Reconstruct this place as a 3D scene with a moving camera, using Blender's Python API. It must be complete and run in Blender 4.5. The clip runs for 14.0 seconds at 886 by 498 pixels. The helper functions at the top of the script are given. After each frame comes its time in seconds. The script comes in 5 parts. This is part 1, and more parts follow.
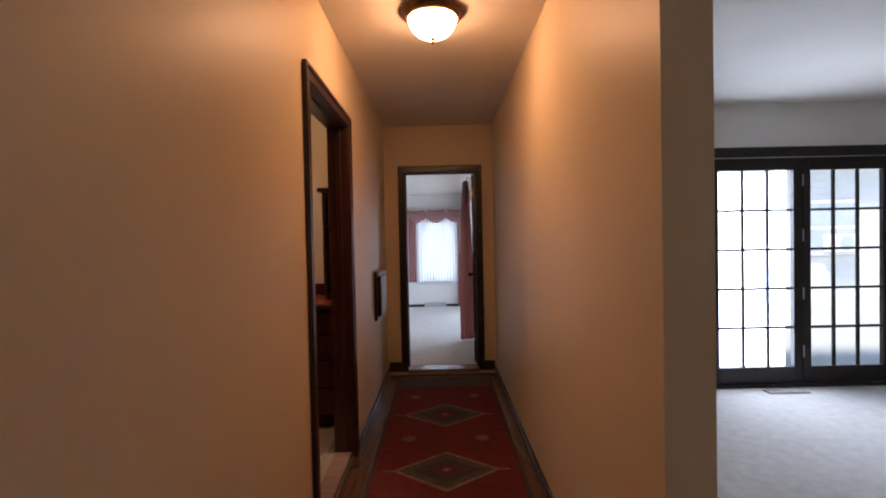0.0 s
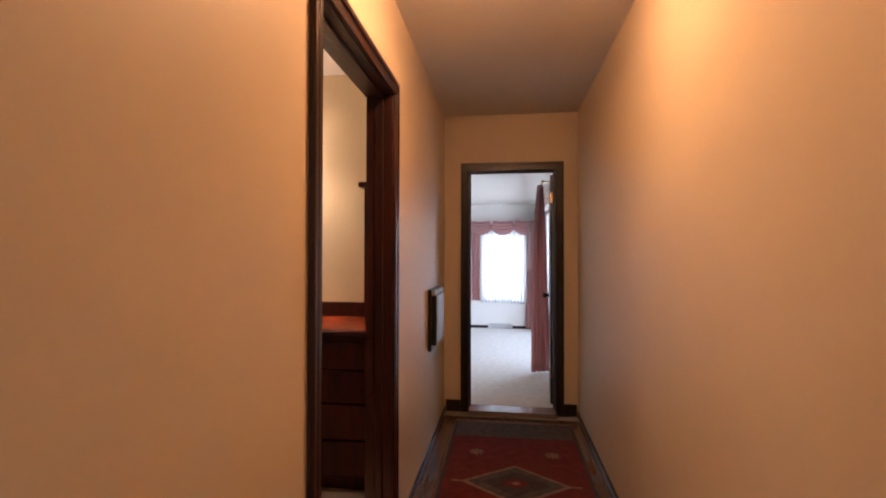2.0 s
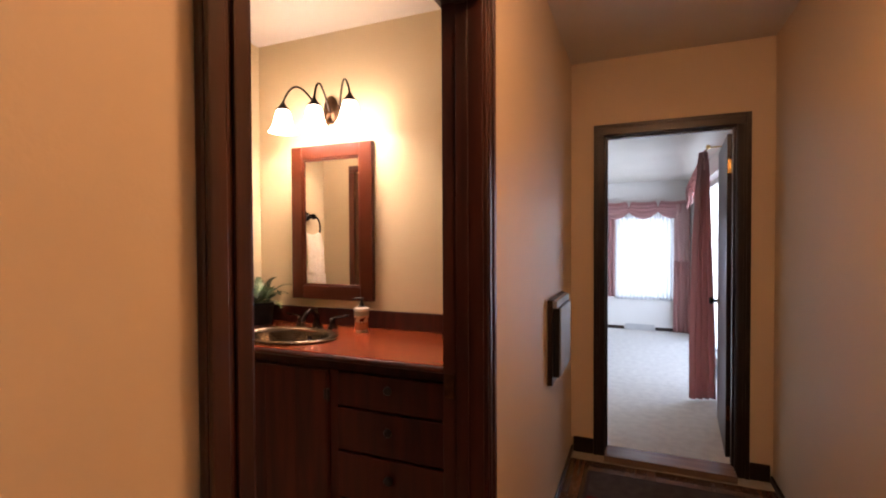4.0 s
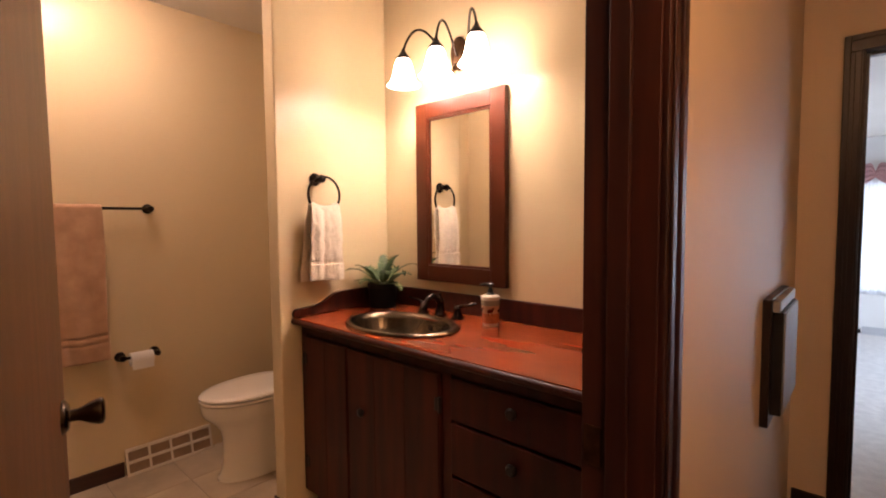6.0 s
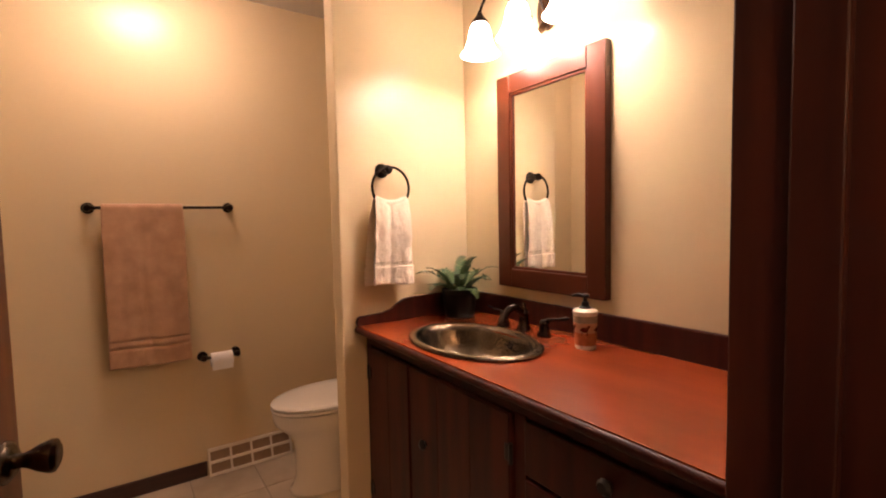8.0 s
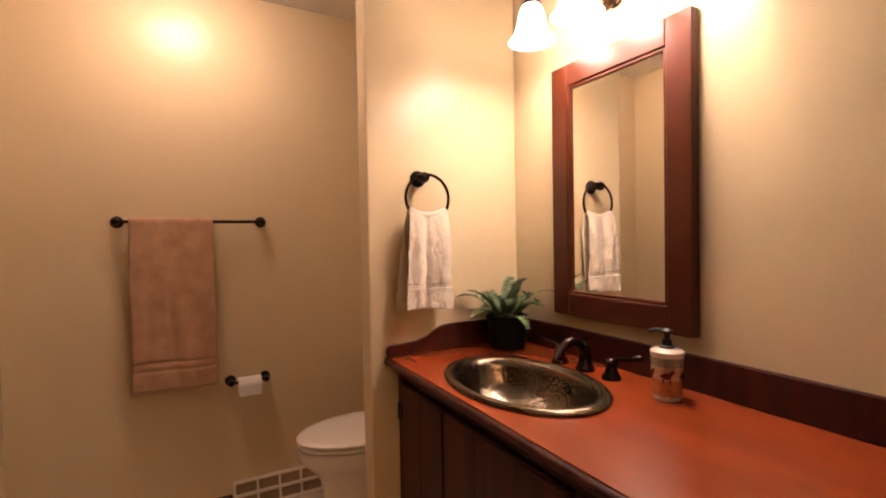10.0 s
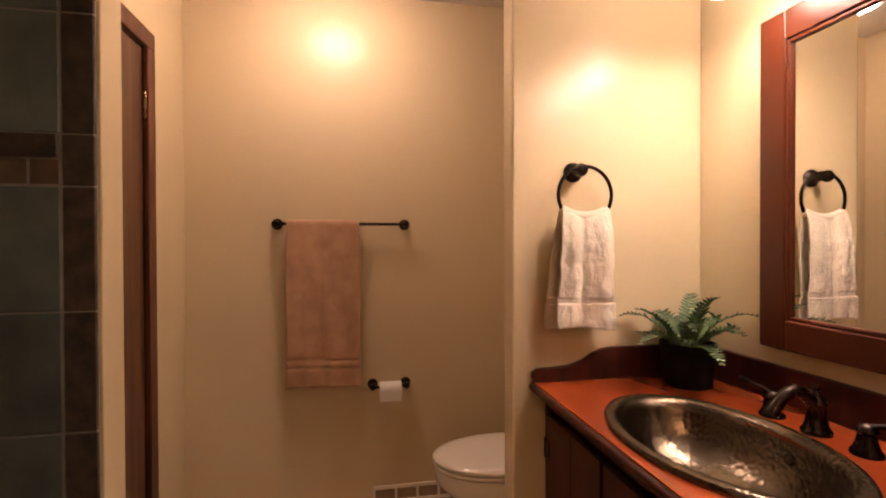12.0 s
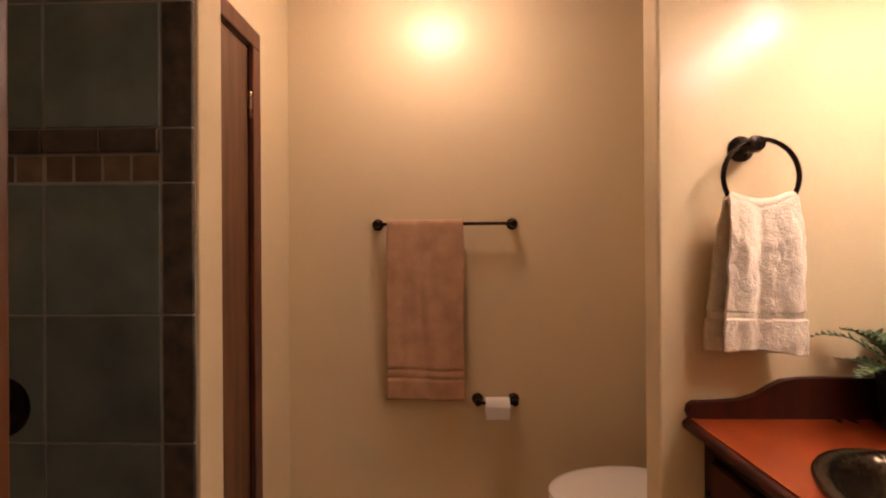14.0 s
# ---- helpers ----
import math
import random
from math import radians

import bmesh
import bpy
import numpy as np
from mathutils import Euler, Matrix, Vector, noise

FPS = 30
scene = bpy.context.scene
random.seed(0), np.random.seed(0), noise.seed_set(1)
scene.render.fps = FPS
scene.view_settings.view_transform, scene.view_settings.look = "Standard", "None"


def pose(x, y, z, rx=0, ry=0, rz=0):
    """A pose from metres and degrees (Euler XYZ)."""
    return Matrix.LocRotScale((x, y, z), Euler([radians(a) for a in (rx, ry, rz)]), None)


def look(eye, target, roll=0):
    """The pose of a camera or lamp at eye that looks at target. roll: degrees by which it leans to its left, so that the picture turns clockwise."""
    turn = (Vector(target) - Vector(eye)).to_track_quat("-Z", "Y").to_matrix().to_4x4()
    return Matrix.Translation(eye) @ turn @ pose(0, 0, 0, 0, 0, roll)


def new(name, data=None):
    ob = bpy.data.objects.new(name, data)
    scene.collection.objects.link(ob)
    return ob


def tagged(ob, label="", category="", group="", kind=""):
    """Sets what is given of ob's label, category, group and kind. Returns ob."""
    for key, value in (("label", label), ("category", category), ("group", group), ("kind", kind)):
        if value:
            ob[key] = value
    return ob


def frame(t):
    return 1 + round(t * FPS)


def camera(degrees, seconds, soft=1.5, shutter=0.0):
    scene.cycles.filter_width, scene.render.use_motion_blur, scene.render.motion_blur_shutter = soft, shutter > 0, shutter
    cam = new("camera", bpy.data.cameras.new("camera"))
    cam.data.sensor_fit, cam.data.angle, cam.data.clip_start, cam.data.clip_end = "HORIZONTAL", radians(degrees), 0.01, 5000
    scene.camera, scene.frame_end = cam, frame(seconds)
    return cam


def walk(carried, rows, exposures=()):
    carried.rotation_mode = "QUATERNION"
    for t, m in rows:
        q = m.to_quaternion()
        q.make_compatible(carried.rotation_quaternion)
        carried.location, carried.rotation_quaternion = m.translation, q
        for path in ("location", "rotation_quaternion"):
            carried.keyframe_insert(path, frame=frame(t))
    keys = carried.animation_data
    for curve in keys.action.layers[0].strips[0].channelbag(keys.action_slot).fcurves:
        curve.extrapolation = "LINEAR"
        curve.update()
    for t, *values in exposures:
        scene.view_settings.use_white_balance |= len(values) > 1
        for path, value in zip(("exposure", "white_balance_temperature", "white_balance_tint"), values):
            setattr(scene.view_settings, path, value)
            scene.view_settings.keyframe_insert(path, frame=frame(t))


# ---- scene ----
cam = camera(86.9, 14.0, soft=2.0)
PATH = [
    (0, (0.485, 0.722, 1.325), (0.492, 2.722, 1.285), -1.2),
    (0.5, (0.468, 0.868, 1.318), (0.443, 2.868, 1.294), -0.9),
    (1, (0.466, 1.078, 1.336), (0.362, 3.075, 1.324), -0.1),
    (1.5, (0.466, 1.299, 1.300), (0.272, 3.290, 1.318), 0.1),
    (2, (0.423, 1.547, 1.297), (0.162, 3.529, 1.325), 0.1),
    (2.2, (0.393, 1.638, 1.304), (0.105, 3.617, 1.330), 0.0),
    (4.3, (0.306, 2.494, 1.360), (-0.581, 4.287, 1.304), -0.4),
    (4.5, (0.300, 2.561, 1.360), (-0.669, 4.309, 1.296), -0.5),
    (5, (0.276, 2.687, 1.345), (-0.863, 4.329, 1.273), -0.7),
    (5.5, (0.220, 2.776, 1.340), (-1.028, 4.336, 1.241), -0.6),
    (6, (0.150, 2.883, 1.325), (-1.192, 4.361, 1.205), -0.5),
    (6.5, (0.090, 2.940, 1.319), (-1.313, 4.359, 1.184), -0.4),
    (7, (0.038, 3.005, 1.316), (-1.424, 4.360, 1.181), -0.6),
    (7.5, (-0.004, 3.110, 1.328), (-1.560, 4.358, 1.181), -1.0),
    (8, (-0.018, 3.203, 1.315), (-1.662, 4.336, 1.191), -1.2),
    (10.3, (-0.247, 3.395, 1.306), (-2.034, 4.293, 1.260), -0.9),
    (10.5, (-0.263, 3.406, 1.308), (-2.070, 4.260, 1.254), -0.9),
    (11, (-0.312, 3.432, 1.301), (-2.178, 4.150, 1.251), -0.6),
    (11.5, (-0.356, 3.461, 1.302), (-2.287, 3.985, 1.271), -0.7),
    (12, (-0.425, 3.460, 1.304), (-2.394, 3.814, 1.286), -0.2),
    (12.5, (-0.504, 3.441, 1.307), (-2.493, 3.648, 1.315), -0.1),
    (13, (-0.566, 3.433, 1.303), (-2.563, 3.530, 1.321), -0.2),
    (13.5, (-0.610, 3.425, 1.297), (-2.610, 3.440, 1.313), -0.4),
    (14, (-0.637, 3.430, 1.290), (-2.636, 3.376, 1.294), -0.4),
]
walk(cam, [(t, look(eye, target, roll)) for t, eye, target, roll in PATH], exposures=[(0.0, 1.3), (1.0, 1.6), (2.0, 1.95), (4.5, 1.9), (8.0, 1.92), (11.0, 1.63), (14.0, 1.68)])

# ---- world, sun, window light ----
world = bpy.data.worlds.new("world")
scene.world = world
world.use_nodes = True
wn = world.node_tree
sky = wn.nodes.new("ShaderNodeTexSky")
sky.sky_type, sky.sun_disc = "NISHITA", False
sky.sun_elevation, sky.sun_rotation = radians(59), radians(219)
wn.links.new(sky.outputs[0], wn.nodes["Background"].inputs[0])
wn.nodes["Background"].inputs[1].default_value = 0.15
sun = new("sun", bpy.data.lights.new("sun", "SUN"))
sun.data.energy, sun.data.angle, sun.data.color = 3.0, radians(12), (1.0, 0.96, 0.9)
sun.matrix_world = look((-6, -7.5, 16), (0, 0, 0))


def window_light(name, eye, target, w, h, watts):
    la = bpy.data.lights.new(name, "AREA")
    la.shape, la.size, la.size_y, la.energy, la.color = "RECTANGLE", w, h, watts, (0.66, 0.76, 1.0)
    ob = new(name, la)
    ob.matrix_world = look(eye, target)
    return ob


# ---- plan ----
HL, HR = -0.09, 1.03          # hall faces
HE = 5.55                     # end of the hall
CEIL = 2.50
LIVZ = 2.42                   # living room ceiling
DY0, DY1 = 2.785, 3.64        # bathroom doorway
DX0, DX1 = 0.122, 0.842       # bedroom doorway
DOOR_H = 2.035
BX, PX, VY = -2.705, -1.749, 4.537   # bathroom back wall, partition, vanity wall
CLY = 2.685                   # closet wall
HFZ = -0.036                  # hall floor, a little below the rooms
FRY = 4.70                    # wall with the french doors
BEDX, BEDY, BEDZ = 1.03, 10.0, 2.22

window_light("window_light", (0.40, BEDY + 0.135, 1.07), (0.40, 0, 1.07), 0.78, 1.2, 3.6)
window_light("window_light", (BEDX + 0.135, 8.2, 1.05), (-3, 8.2, 1.05), 2.45, 1.95, 15)

window_light("window_light", (3.18, FRY + 0.135, 1.0), (3.18, 0, 0.9), 0.68, 1.72, 16)


# ---- materials ----
def nodes_of(name):
    m = bpy.data.materials.new(name)
    m.use_nodes = True
    return m, m.node_tree, m.node_tree.nodes["Principled BSDF"]


def mat(name, a, b=None, rough=0.5, metal=0.0, scale=3.0, fine=60.0, bump=0.1, stretch=(1, 1, 1), random=0.0, spec=0.5, rough_var=0.1,
        sheen=0.0, coat=0.0, detail=6.0, dist=0.01):
    """Two colours mixed by noise, with a finer grain in the bump and the gloss."""
    m, t, p = nodes_of(name)
    n, l = t.nodes.new, t.links.new
    b = b or tuple(0.85 * c for c in a)
    tc, mp = n("ShaderNodeTexCoord"), n("ShaderNodeMapping")
    mp.inputs["Scale"].default_value = stretch
    l(tc.outputs["Object"], mp.inputs[0])
    big, small = n("ShaderNodeTexNoise"), n("ShaderNodeTexNoise")
    big.inputs["Scale"].default_value, big.inputs["Detail"].default_value = scale, detail
    small.inputs["Scale"].default_value, small.inputs["Detail"].default_value = fine, 4.0
    vec = mp.outputs[0]
    info = n("ShaderNodeObjectInfo")
    if random:
        add = n("ShaderNodeVectorMath")
        add.operation = "MULTIPLY_ADD"
        l(info.outputs["Random"], add.inputs[0])
        add.inputs[1].default_value = (37, 19, 23)
        l(vec, add.inputs[2])
        vec = add.outputs[0]
    l(vec, big.inputs["Vector"]); l(vec, small.inputs["Vector"])
    ramp = n("ShaderNodeMapRange")
    ramp.inputs[1].default_value, ramp.inputs[2].default_value = 0.32, 0.68
    l(big.outputs["Fac"], ramp.inputs[0])
    mix = n("ShaderNodeMix")
    mix.data_type = "RGBA"
    mix.inputs["A"].default_value, mix.inputs["B"].default_value = (*a, 1), (*b, 1)
    l(ramp.outputs[0], mix.inputs["Factor"])
    col = mix.outputs["Result"]
    if random:
        hsv, mr = n("ShaderNodeHueSaturation"), n("ShaderNodeMapRange")
        mr.inputs[3].default_value, mr.inputs[4].default_value = 1 - random, 1 + random
        l(info.outputs["Random"], mr.inputs[0]); l(mr.outputs[0], hsv.inputs["Value"]); l(col, hsv.inputs["Color"])
        col = hsv.outputs[0]
    l(col, p.inputs["Base Color"])
    rr = n("ShaderNodeMapRange")
    rr.inputs[3].default_value, rr.inputs[4].default_value = rough - rough_var / 2, rough + rough_var / 2
    l(small.outputs["Fac"], rr.inputs[0]); l(rr.outputs[0], p.inputs["Roughness"])
    bp = n("ShaderNodeBump")
    bp.inputs["Strength"].default_value, bp.inputs["Distance"].default_value = bump, dist
    l(small.outputs["Fac"], bp.inputs["Height"]); l(bp.outputs[0], p.inputs["Normal"])
    p.inputs["Metallic"].default_value, p.inputs["Specular IOR Level"].default_value = metal, spec
    p.inputs["Sheen Weight"].default_value, p.inputs["Coat Weight"].default_value = sheen, coat
    p.inputs["Coat Roughness"].default_value = 0.15
    return m


def glow(name, color, strength):
    m, t, p = nodes_of(name)
    p.inputs["Base Color"].default_value = (0.8, 0.78, 0.72, 1)
    p.inputs["Roughness"].default_value = 0.3
    p.inputs["Emission Color"].default_value = (*color, 1)
    p.inputs["Emission Strength"].default_value = strength
    return m


def sheer_cloth(name, color, through_part):
    m, t, p = nodes_of(name)
    n, l = t.nodes.new, t.links.new
    tr, mx = n("ShaderNodeBsdfTranslucent"), n("ShaderNodeMixShader")
    wv = n("ShaderNodeTexNoise")
    wv.inputs["Scale"].default_value = 220
    bp = n("ShaderNodeBump")
    bp.inputs["Strength"].default_value, bp.inputs["Distance"].default_value = 0.25, 0.003
    l(wv.outputs["Fac"], bp.inputs["Height"]); l(bp.outputs[0], p.inputs["Normal"])
    p.inputs["Base Color"].default_value = (*color, 1)
    p.inputs["Roughness"].default_value = 0.85
    tr.inputs[0].default_value = (*color, 1)
    mx.inputs[0].default_value = through_part
    l(p.outputs[0], mx.inputs[1]); l(tr.outputs[0], mx.inputs[2])
    l(mx.outputs[0], t.nodes["Material Output"].inputs[0])
    return m


PAINT = mat("beige_wall_paint", (0.69, 0.572, 0.412), (0.655, 0.538, 0.384), rough=0.46, spec=0.25, scale=1.2, fine=160, bump=0.06, dist=0.004)
BATH_PAINT = mat("satin_bathroom_paint", (0.685, 0.562, 0.356), (0.650, 0.528, 0.330), rough=0.23, spec=0.26, scale=1.2, fine=160, bump=0.06, dist=0.004)
WHITE_PAINT = mat("white_wall_paint", (0.78, 0.76, 0.72), (0.74, 0.72, 0.68), rough=0.6, scale=1.5, fine=120, bump=0.08, dist=0.004)
CEILING = mat("ceiling_paint", (0.74, 0.70, 0.63), (0.70, 0.66, 0.59), rough=0.7, scale=2, fine=90, bump=0.15, dist=0.006)
TRIM = mat("dark_red_trim_wood", (0.050, 0.0135, 0.0090), (0.017, 0.0058, 0.0052), rough=0.34, spec=0.5, scale=5, fine=40, bump=0.10, stretch=(6, 6, 0.5), dist=0.003, coat=0.1)
TRIM_X = mat("dark_red_trim_wood_level", (0.050, 0.0135, 0.0090), (0.017, 0.0058, 0.0052), rough=0.34, spec=0.5, scale=5, fine=40, bump=0.10, stretch=(0.6, 0.6, 6), dist=0.003, coat=0.1)
DARK_TRIM = mat("dark_walnut_trim", (0.020, 0.0105, 0.008), (0.011, 0.0065, 0.0055), rough=0.32, scale=6, fine=50, bump=0.1, stretch=(6, 6, 0.6), dist=0.003)
CLOSET_TRIM = mat("reddish_casing_wood", (0.13, 0.036, 0.016), (0.060, 0.017, 0.009), rough=0.36, scale=5, fine=40, bump=0.10, stretch=(6, 6, 0.5), dist=0.003)
CLOSET_OAK = mat("closet_oak_veneer", (0.15, 0.066, 0.030), (0.08, 0.034, 0.016), rough=0.4, scale=4, fine=45, bump=0.08, stretch=(9, 9, 0.5), dist=0.003)
OAK = mat("brown_oak_veneer", (0.135, 0.052, 0.019), (0.068, 0.025, 0.010), rough=0.38, scale=4, fine=45, bump=0.08, stretch=(9, 9, 0.5), dist=0.003)
CABINET = mat("dark_red_cabinet_wood", (0.064, 0.0110, 0.0052), (0.022, 0.0052, 0.0036), rough=0.42, spec=0.25, scale=3, fine=30, bump=0.04, stretch=(7, 7, 0.6), random=0.15, dist=0.003)
COUNTER = mat("red_lacquered_wood", (0.240, 0.042, 0.0110), (0.185, 0.032, 0.0090), rough=0.27, spec=0.38, detail=3, scale=3, fine=12, bump=0.0, stretch=(0.8, 3, 3), dist=0.001, rough_var=0.03)
for _k in list(COUNTER.node_tree.links):
    if _k.to_socket.name in ("Normal", "Roughness"):
        COUNTER.node_tree.links.remove(_k)
COUNTER.node_tree.nodes["Principled BSDF"].inputs["Roughness"].default_value = 0.27
MIRROR_WOOD = mat("cherry_frame_wood", (0.068, 0.0140, 0.0048), (0.056, 0.0114, 0.0042), rough=0.30, spec=0.25, scale=1.2, fine=8, bump=0.0, stretch=(5, 5, 0.7), dist=0.001, coat=0.1, rough_var=0.02, detail=2.0)
BRONZE = mat("oiled_bronze", (0.030, 0.020, 0.016), (0.014, 0.010, 0.009), rough=0.26, metal=0.85, scale=14, fine=120, bump=0.05, dist=0.002)
WORN_BRONZE = mat("worn_bronze", (0.16, 0.085, 0.045), (0.05, 0.03, 0.018), rough=0.34, metal=0.9, scale=20, fine=120, bump=0.08, dist=0.002)
BRASS = mat("brass", (0.72, 0.48, 0.18), (0.6, 0.38, 0.14), rough=0.25, metal=1.0, scale=20, bump=0.03, dist=0.001)
HINGE_METAL = mat("antique_brass_hinge", (0.30, 0.20, 0.12), (0.16, 0.11, 0.07), rough=0.28, metal=1.0, scale=15, bump=0.03, dist=0.001)
KNOB_METAL = mat("antique_brass_knob", (0.11, 0.085, 0.065), (0.05, 0.04, 0.03), rough=0.24, metal=1.0, scale=15, bump=0.03, dist=0.001)
IRON = mat("black_iron", (0.012, 0.012, 0.013), (0.02, 0.02, 0.02), rough=0.4, metal=0.4, scale=30, bump=0.1, dist=0.002)
PANEL_COVER = mat("grey_painted_cover", (0.30, 0.31, 0.33), (0.25, 0.26, 0.28), rough=0.45, scale=6, bump=0.04, dist=0.002)
PORCELAIN = mat("white_porcelain", (0.80, 0.77, 0.70), (0.78, 0.75, 0.68), rough=0.12, scale=2, bump=0.0, rough_var=0.04, coat=0.3)
TAN_TOWEL = mat("tan_terry", (0.57, 0.345, 0.205), (0.43, 0.25, 0.142), rough=0.95, scale=13, fine=260, bump=0.85, spec=0.1, sheen=0.4, dist=0.005)
WHITE_TOWEL = mat("white_terry", (0.77, 0.675, 0.545), (0.69, 0.60, 0.475), rough=0.95, scale=55, fine=240, bump=0.9, spec=0.1, sheen=0.4, dist=0.004)
PAPER = mat("white_paper", (0.82, 0.80, 0.76), (0.78, 0.76, 0.72), rough=0.9, scale=10, fine=200, bump=0.1, dist=0.002)
WHITE_METAL = mat("cream_enamel", (0.72, 0.66, 0.55), (0.66, 0.60, 0.49), rough=0.4, scale=8, bump=0.04, dist=0.002)
VENT_DARK = mat("register_inside", (0.30, 0.20, 0.12), (0.22, 0.15, 0.09), rough=0.6, scale=12, bump=0.05)
SLATE = mat("slate_tile", (0.165, 0.202, 0.180), (0.075, 0.102, 0.096), rough=0.42, scale=5, fine=30, bump=0.25, random=0.16, dist=0.004, detail=9)
SLATE_DARK = mat("slate_trim_tile", (0.090, 0.066, 0.045), (0.028, 0.025, 0.022), rough=0.40, scale=22, fine=50, bump=0.35, random=0.15, dist=0.004)
MOSAIC = mat("stone_mosaic", (0.17, 0.115, 0.070), (0.095, 0.066, 0.045), rough=0.5, scale=14, fine=60, bump=0.3, random=0.4, dist=0.003)
GROUT = mat("grey_grout", (0.36, 0.33, 0.28), (0.28, 0.26, 0.22), rough=0.9, scale=20, fine=150, bump=0.3, dist=0.002)
FLOOR_GROUT = mat("beige_grout", (0.36, 0.31, 0.24), (0.30, 0.26, 0.20), rough=0.9, scale=20, fine=150, bump=0.3, dist=0.002)
FLOOR_TILE = mat("beige_stone_tile", (0.56, 0.47, 0.35), (0.38, 0.31, 0.22), rough=0.33, scale=4.5, fine=22, bump=0.08, random=0.07, dist=0.003, detail=9)
PLANK = mat("oak_floor_board", (0.115, 0.056, 0.027), (0.060, 0.029, 0.015), rough=0.26, scale=4, fine=35, bump=0.08, stretch=(9, 0.7, 9), random=0.22, dist=0.002, coat=0.2)
# base colour paled to stand in for the reflection on the bedroom threshold
THRESH = mat("paled_threshold_wood", (0.27, 0.19, 0.15), (0.18, 0.125, 0.10), rough=0.2, scale=4, fine=35, bump=0.06, stretch=(0.7, 9, 9), dist=0.002)
CARPET = mat("cream_carpet", (0.72, 0.68, 0.62), (0.60, 0.56, 0.51), rough=0.97, scale=16, fine=210, bump=0.8, spec=0.1, sheen=0.2, dist=0.006)
RUG_RED = mat("rug_red_wool", (0.135, 0.027, 0.025), (0.085, 0.020, 0.019), rough=0.95, scale=16, fine=260, bump=0.7, spec=0.1, dist=0.004)
RUG_DARK = mat("rug_dark_wool", (0.060, 0.048, 0.045), (0.040, 0.032, 0.032), rough=0.95, scale=20, fine=260, bump=0.7, spec=0.1, dist=0.004)
RUG_BEIGE = mat("rug_beige_wool", (0.23, 0.155, 0.105), (0.15, 0.095, 0.07), rough=0.95, scale=20, fine=260, bump=0.7, spec=0.1, dist=0.004)
RUG_GREY = mat("rug_grey_wool", (0.085, 0.072, 0.066), (0.055, 0.046, 0.044), rough=0.95, scale=20, fine=260, bump=0.7, spec=0.1, dist=0.004)
LEAF = mat("fern_green", (0.082, 0.140, 0.048), (0.028, 0.060, 0.020), rough=0.42, scale=40, fine=120, bump=0.15, dist=0.002)
POT = mat("black_pot", (0.005, 0.006, 0.007), (0.003, 0.003, 0.004), rough=0.6, spec=0.2, scale=20, bump=0.05, dist=0.002)
CERAMIC = mat("cream_ceramic", (0.74, 0.68, 0.58), (0.70, 0.64, 0.54), rough=0.15, scale=9, bump=0.02, dist=0.001)
BAND_GREY = mat("grey_green_glaze", (0.25, 0.24, 0.18), (0.33, 0.31, 0.25), rough=0.2, scale=50, bump=0.02, dist=0.001)
BAND_ORANGE = mat("terracotta_glaze", (0.50, 0.20, 0.10), (0.40, 0.14, 0.07), rough=0.2, scale=70, bump=0.02, dist=0.001)
BAND_PEACH = mat("peach_glaze", (0.56, 0.36, 0.24), (0.46, 0.27, 0.17), rough=0.2, scale=60, bump=0.02, dist=0.001)
BAND_DARK = mat("dark_red_glaze", (0.11, 0.018, 0.014), (0.08, 0.014, 0.012), rough=0.2, scale=40, bump=0.02, dist=0.001)
HAMMERED = mat("hammered_bronze", (0.155, 0.122, 0.085), (0.085, 0.068, 0.048), rough=0.25, metal=0.95, scale=9, fine=62, bump=0.5, dist=0.004)
PANEL_GREY = mat("pale_grey_enamel", (0.55, 0.55, 0.55), (0.50, 0.50, 0.50), rough=0.35, scale=9, bump=0.03, dist=0.002)
MAUVE = sheer_cloth("mauve_curtain_cloth", (0.60, 0.35, 0.335), 0.5)
PALE_MAUVE = sheer_cloth("pale_mauve_cloth", (0.68, 0.46, 0.43), 0.5)
SHEER = sheer_cloth("white_sheer_cloth", (0.85, 0.85, 0.85), 0.75)
SIDING = mat("white_siding", (0.78, 0.79, 0.80), (0.72, 0.73, 0.75), rough=0.6, scale=3, bump=0.05)
GROUND = mat("pale_paving", (0.50, 0.50, 0.49), (0.40, 0.41, 0.38), rough=0.9, scale=0.8, fine=8, bump=0.2)
ROOF = mat("grey_shingle", (0.17, 0.17, 0.18), (0.12, 0.12, 0.13), rough=0.9, scale=3, fine=20, bump=0.3)
SHADE_GLOW = glow("lit_frosted_shade", (1.0, 0.74, 0.62), 7.5)
BULB_GLOW = glow("lit_bulb_glass", (1.0, 0.75, 0.67), 64.0)
BOWL_GLOW = glow("lit_frosted_bowl", (1.0, 0.505, 0.258), 27.0)
BATH_GLOW = glow("lit_frosted_bath_bowl", (1.0, 0.685, 0.57), 15.0)
# glow of the added, unseen fill lamp
FILL_GLOW = glow("added_fill_bowl", (1.0, 0.58, 0.32), 9.0)
GLASS, _t, _p = nodes_of("clear_glass")
_p.inputs["Transmission Weight"].default_value, _p.inputs["Roughness"].default_value, _p.inputs["IOR"].default_value = 1.0, 0.0, 1.02
_n, _l = HAMMERED.node_tree.nodes, HAMMERED.node_tree.links
_v, _b = _n.new("ShaderNodeTexVoronoi"), _n.new("ShaderNodeBump")
_v.feature, _v.inputs["Scale"].default_value = "SMOOTH_F1", 100.0
_b.inputs["Strength"].default_value, _b.inputs["Distance"].default_value = 0.30, 0.004
_l.new(_n["Texture Coordinate"].outputs["Object"], _v.inputs["Vector"])
_l.new(_v.outputs["Distance"], _b.inputs["Height"])
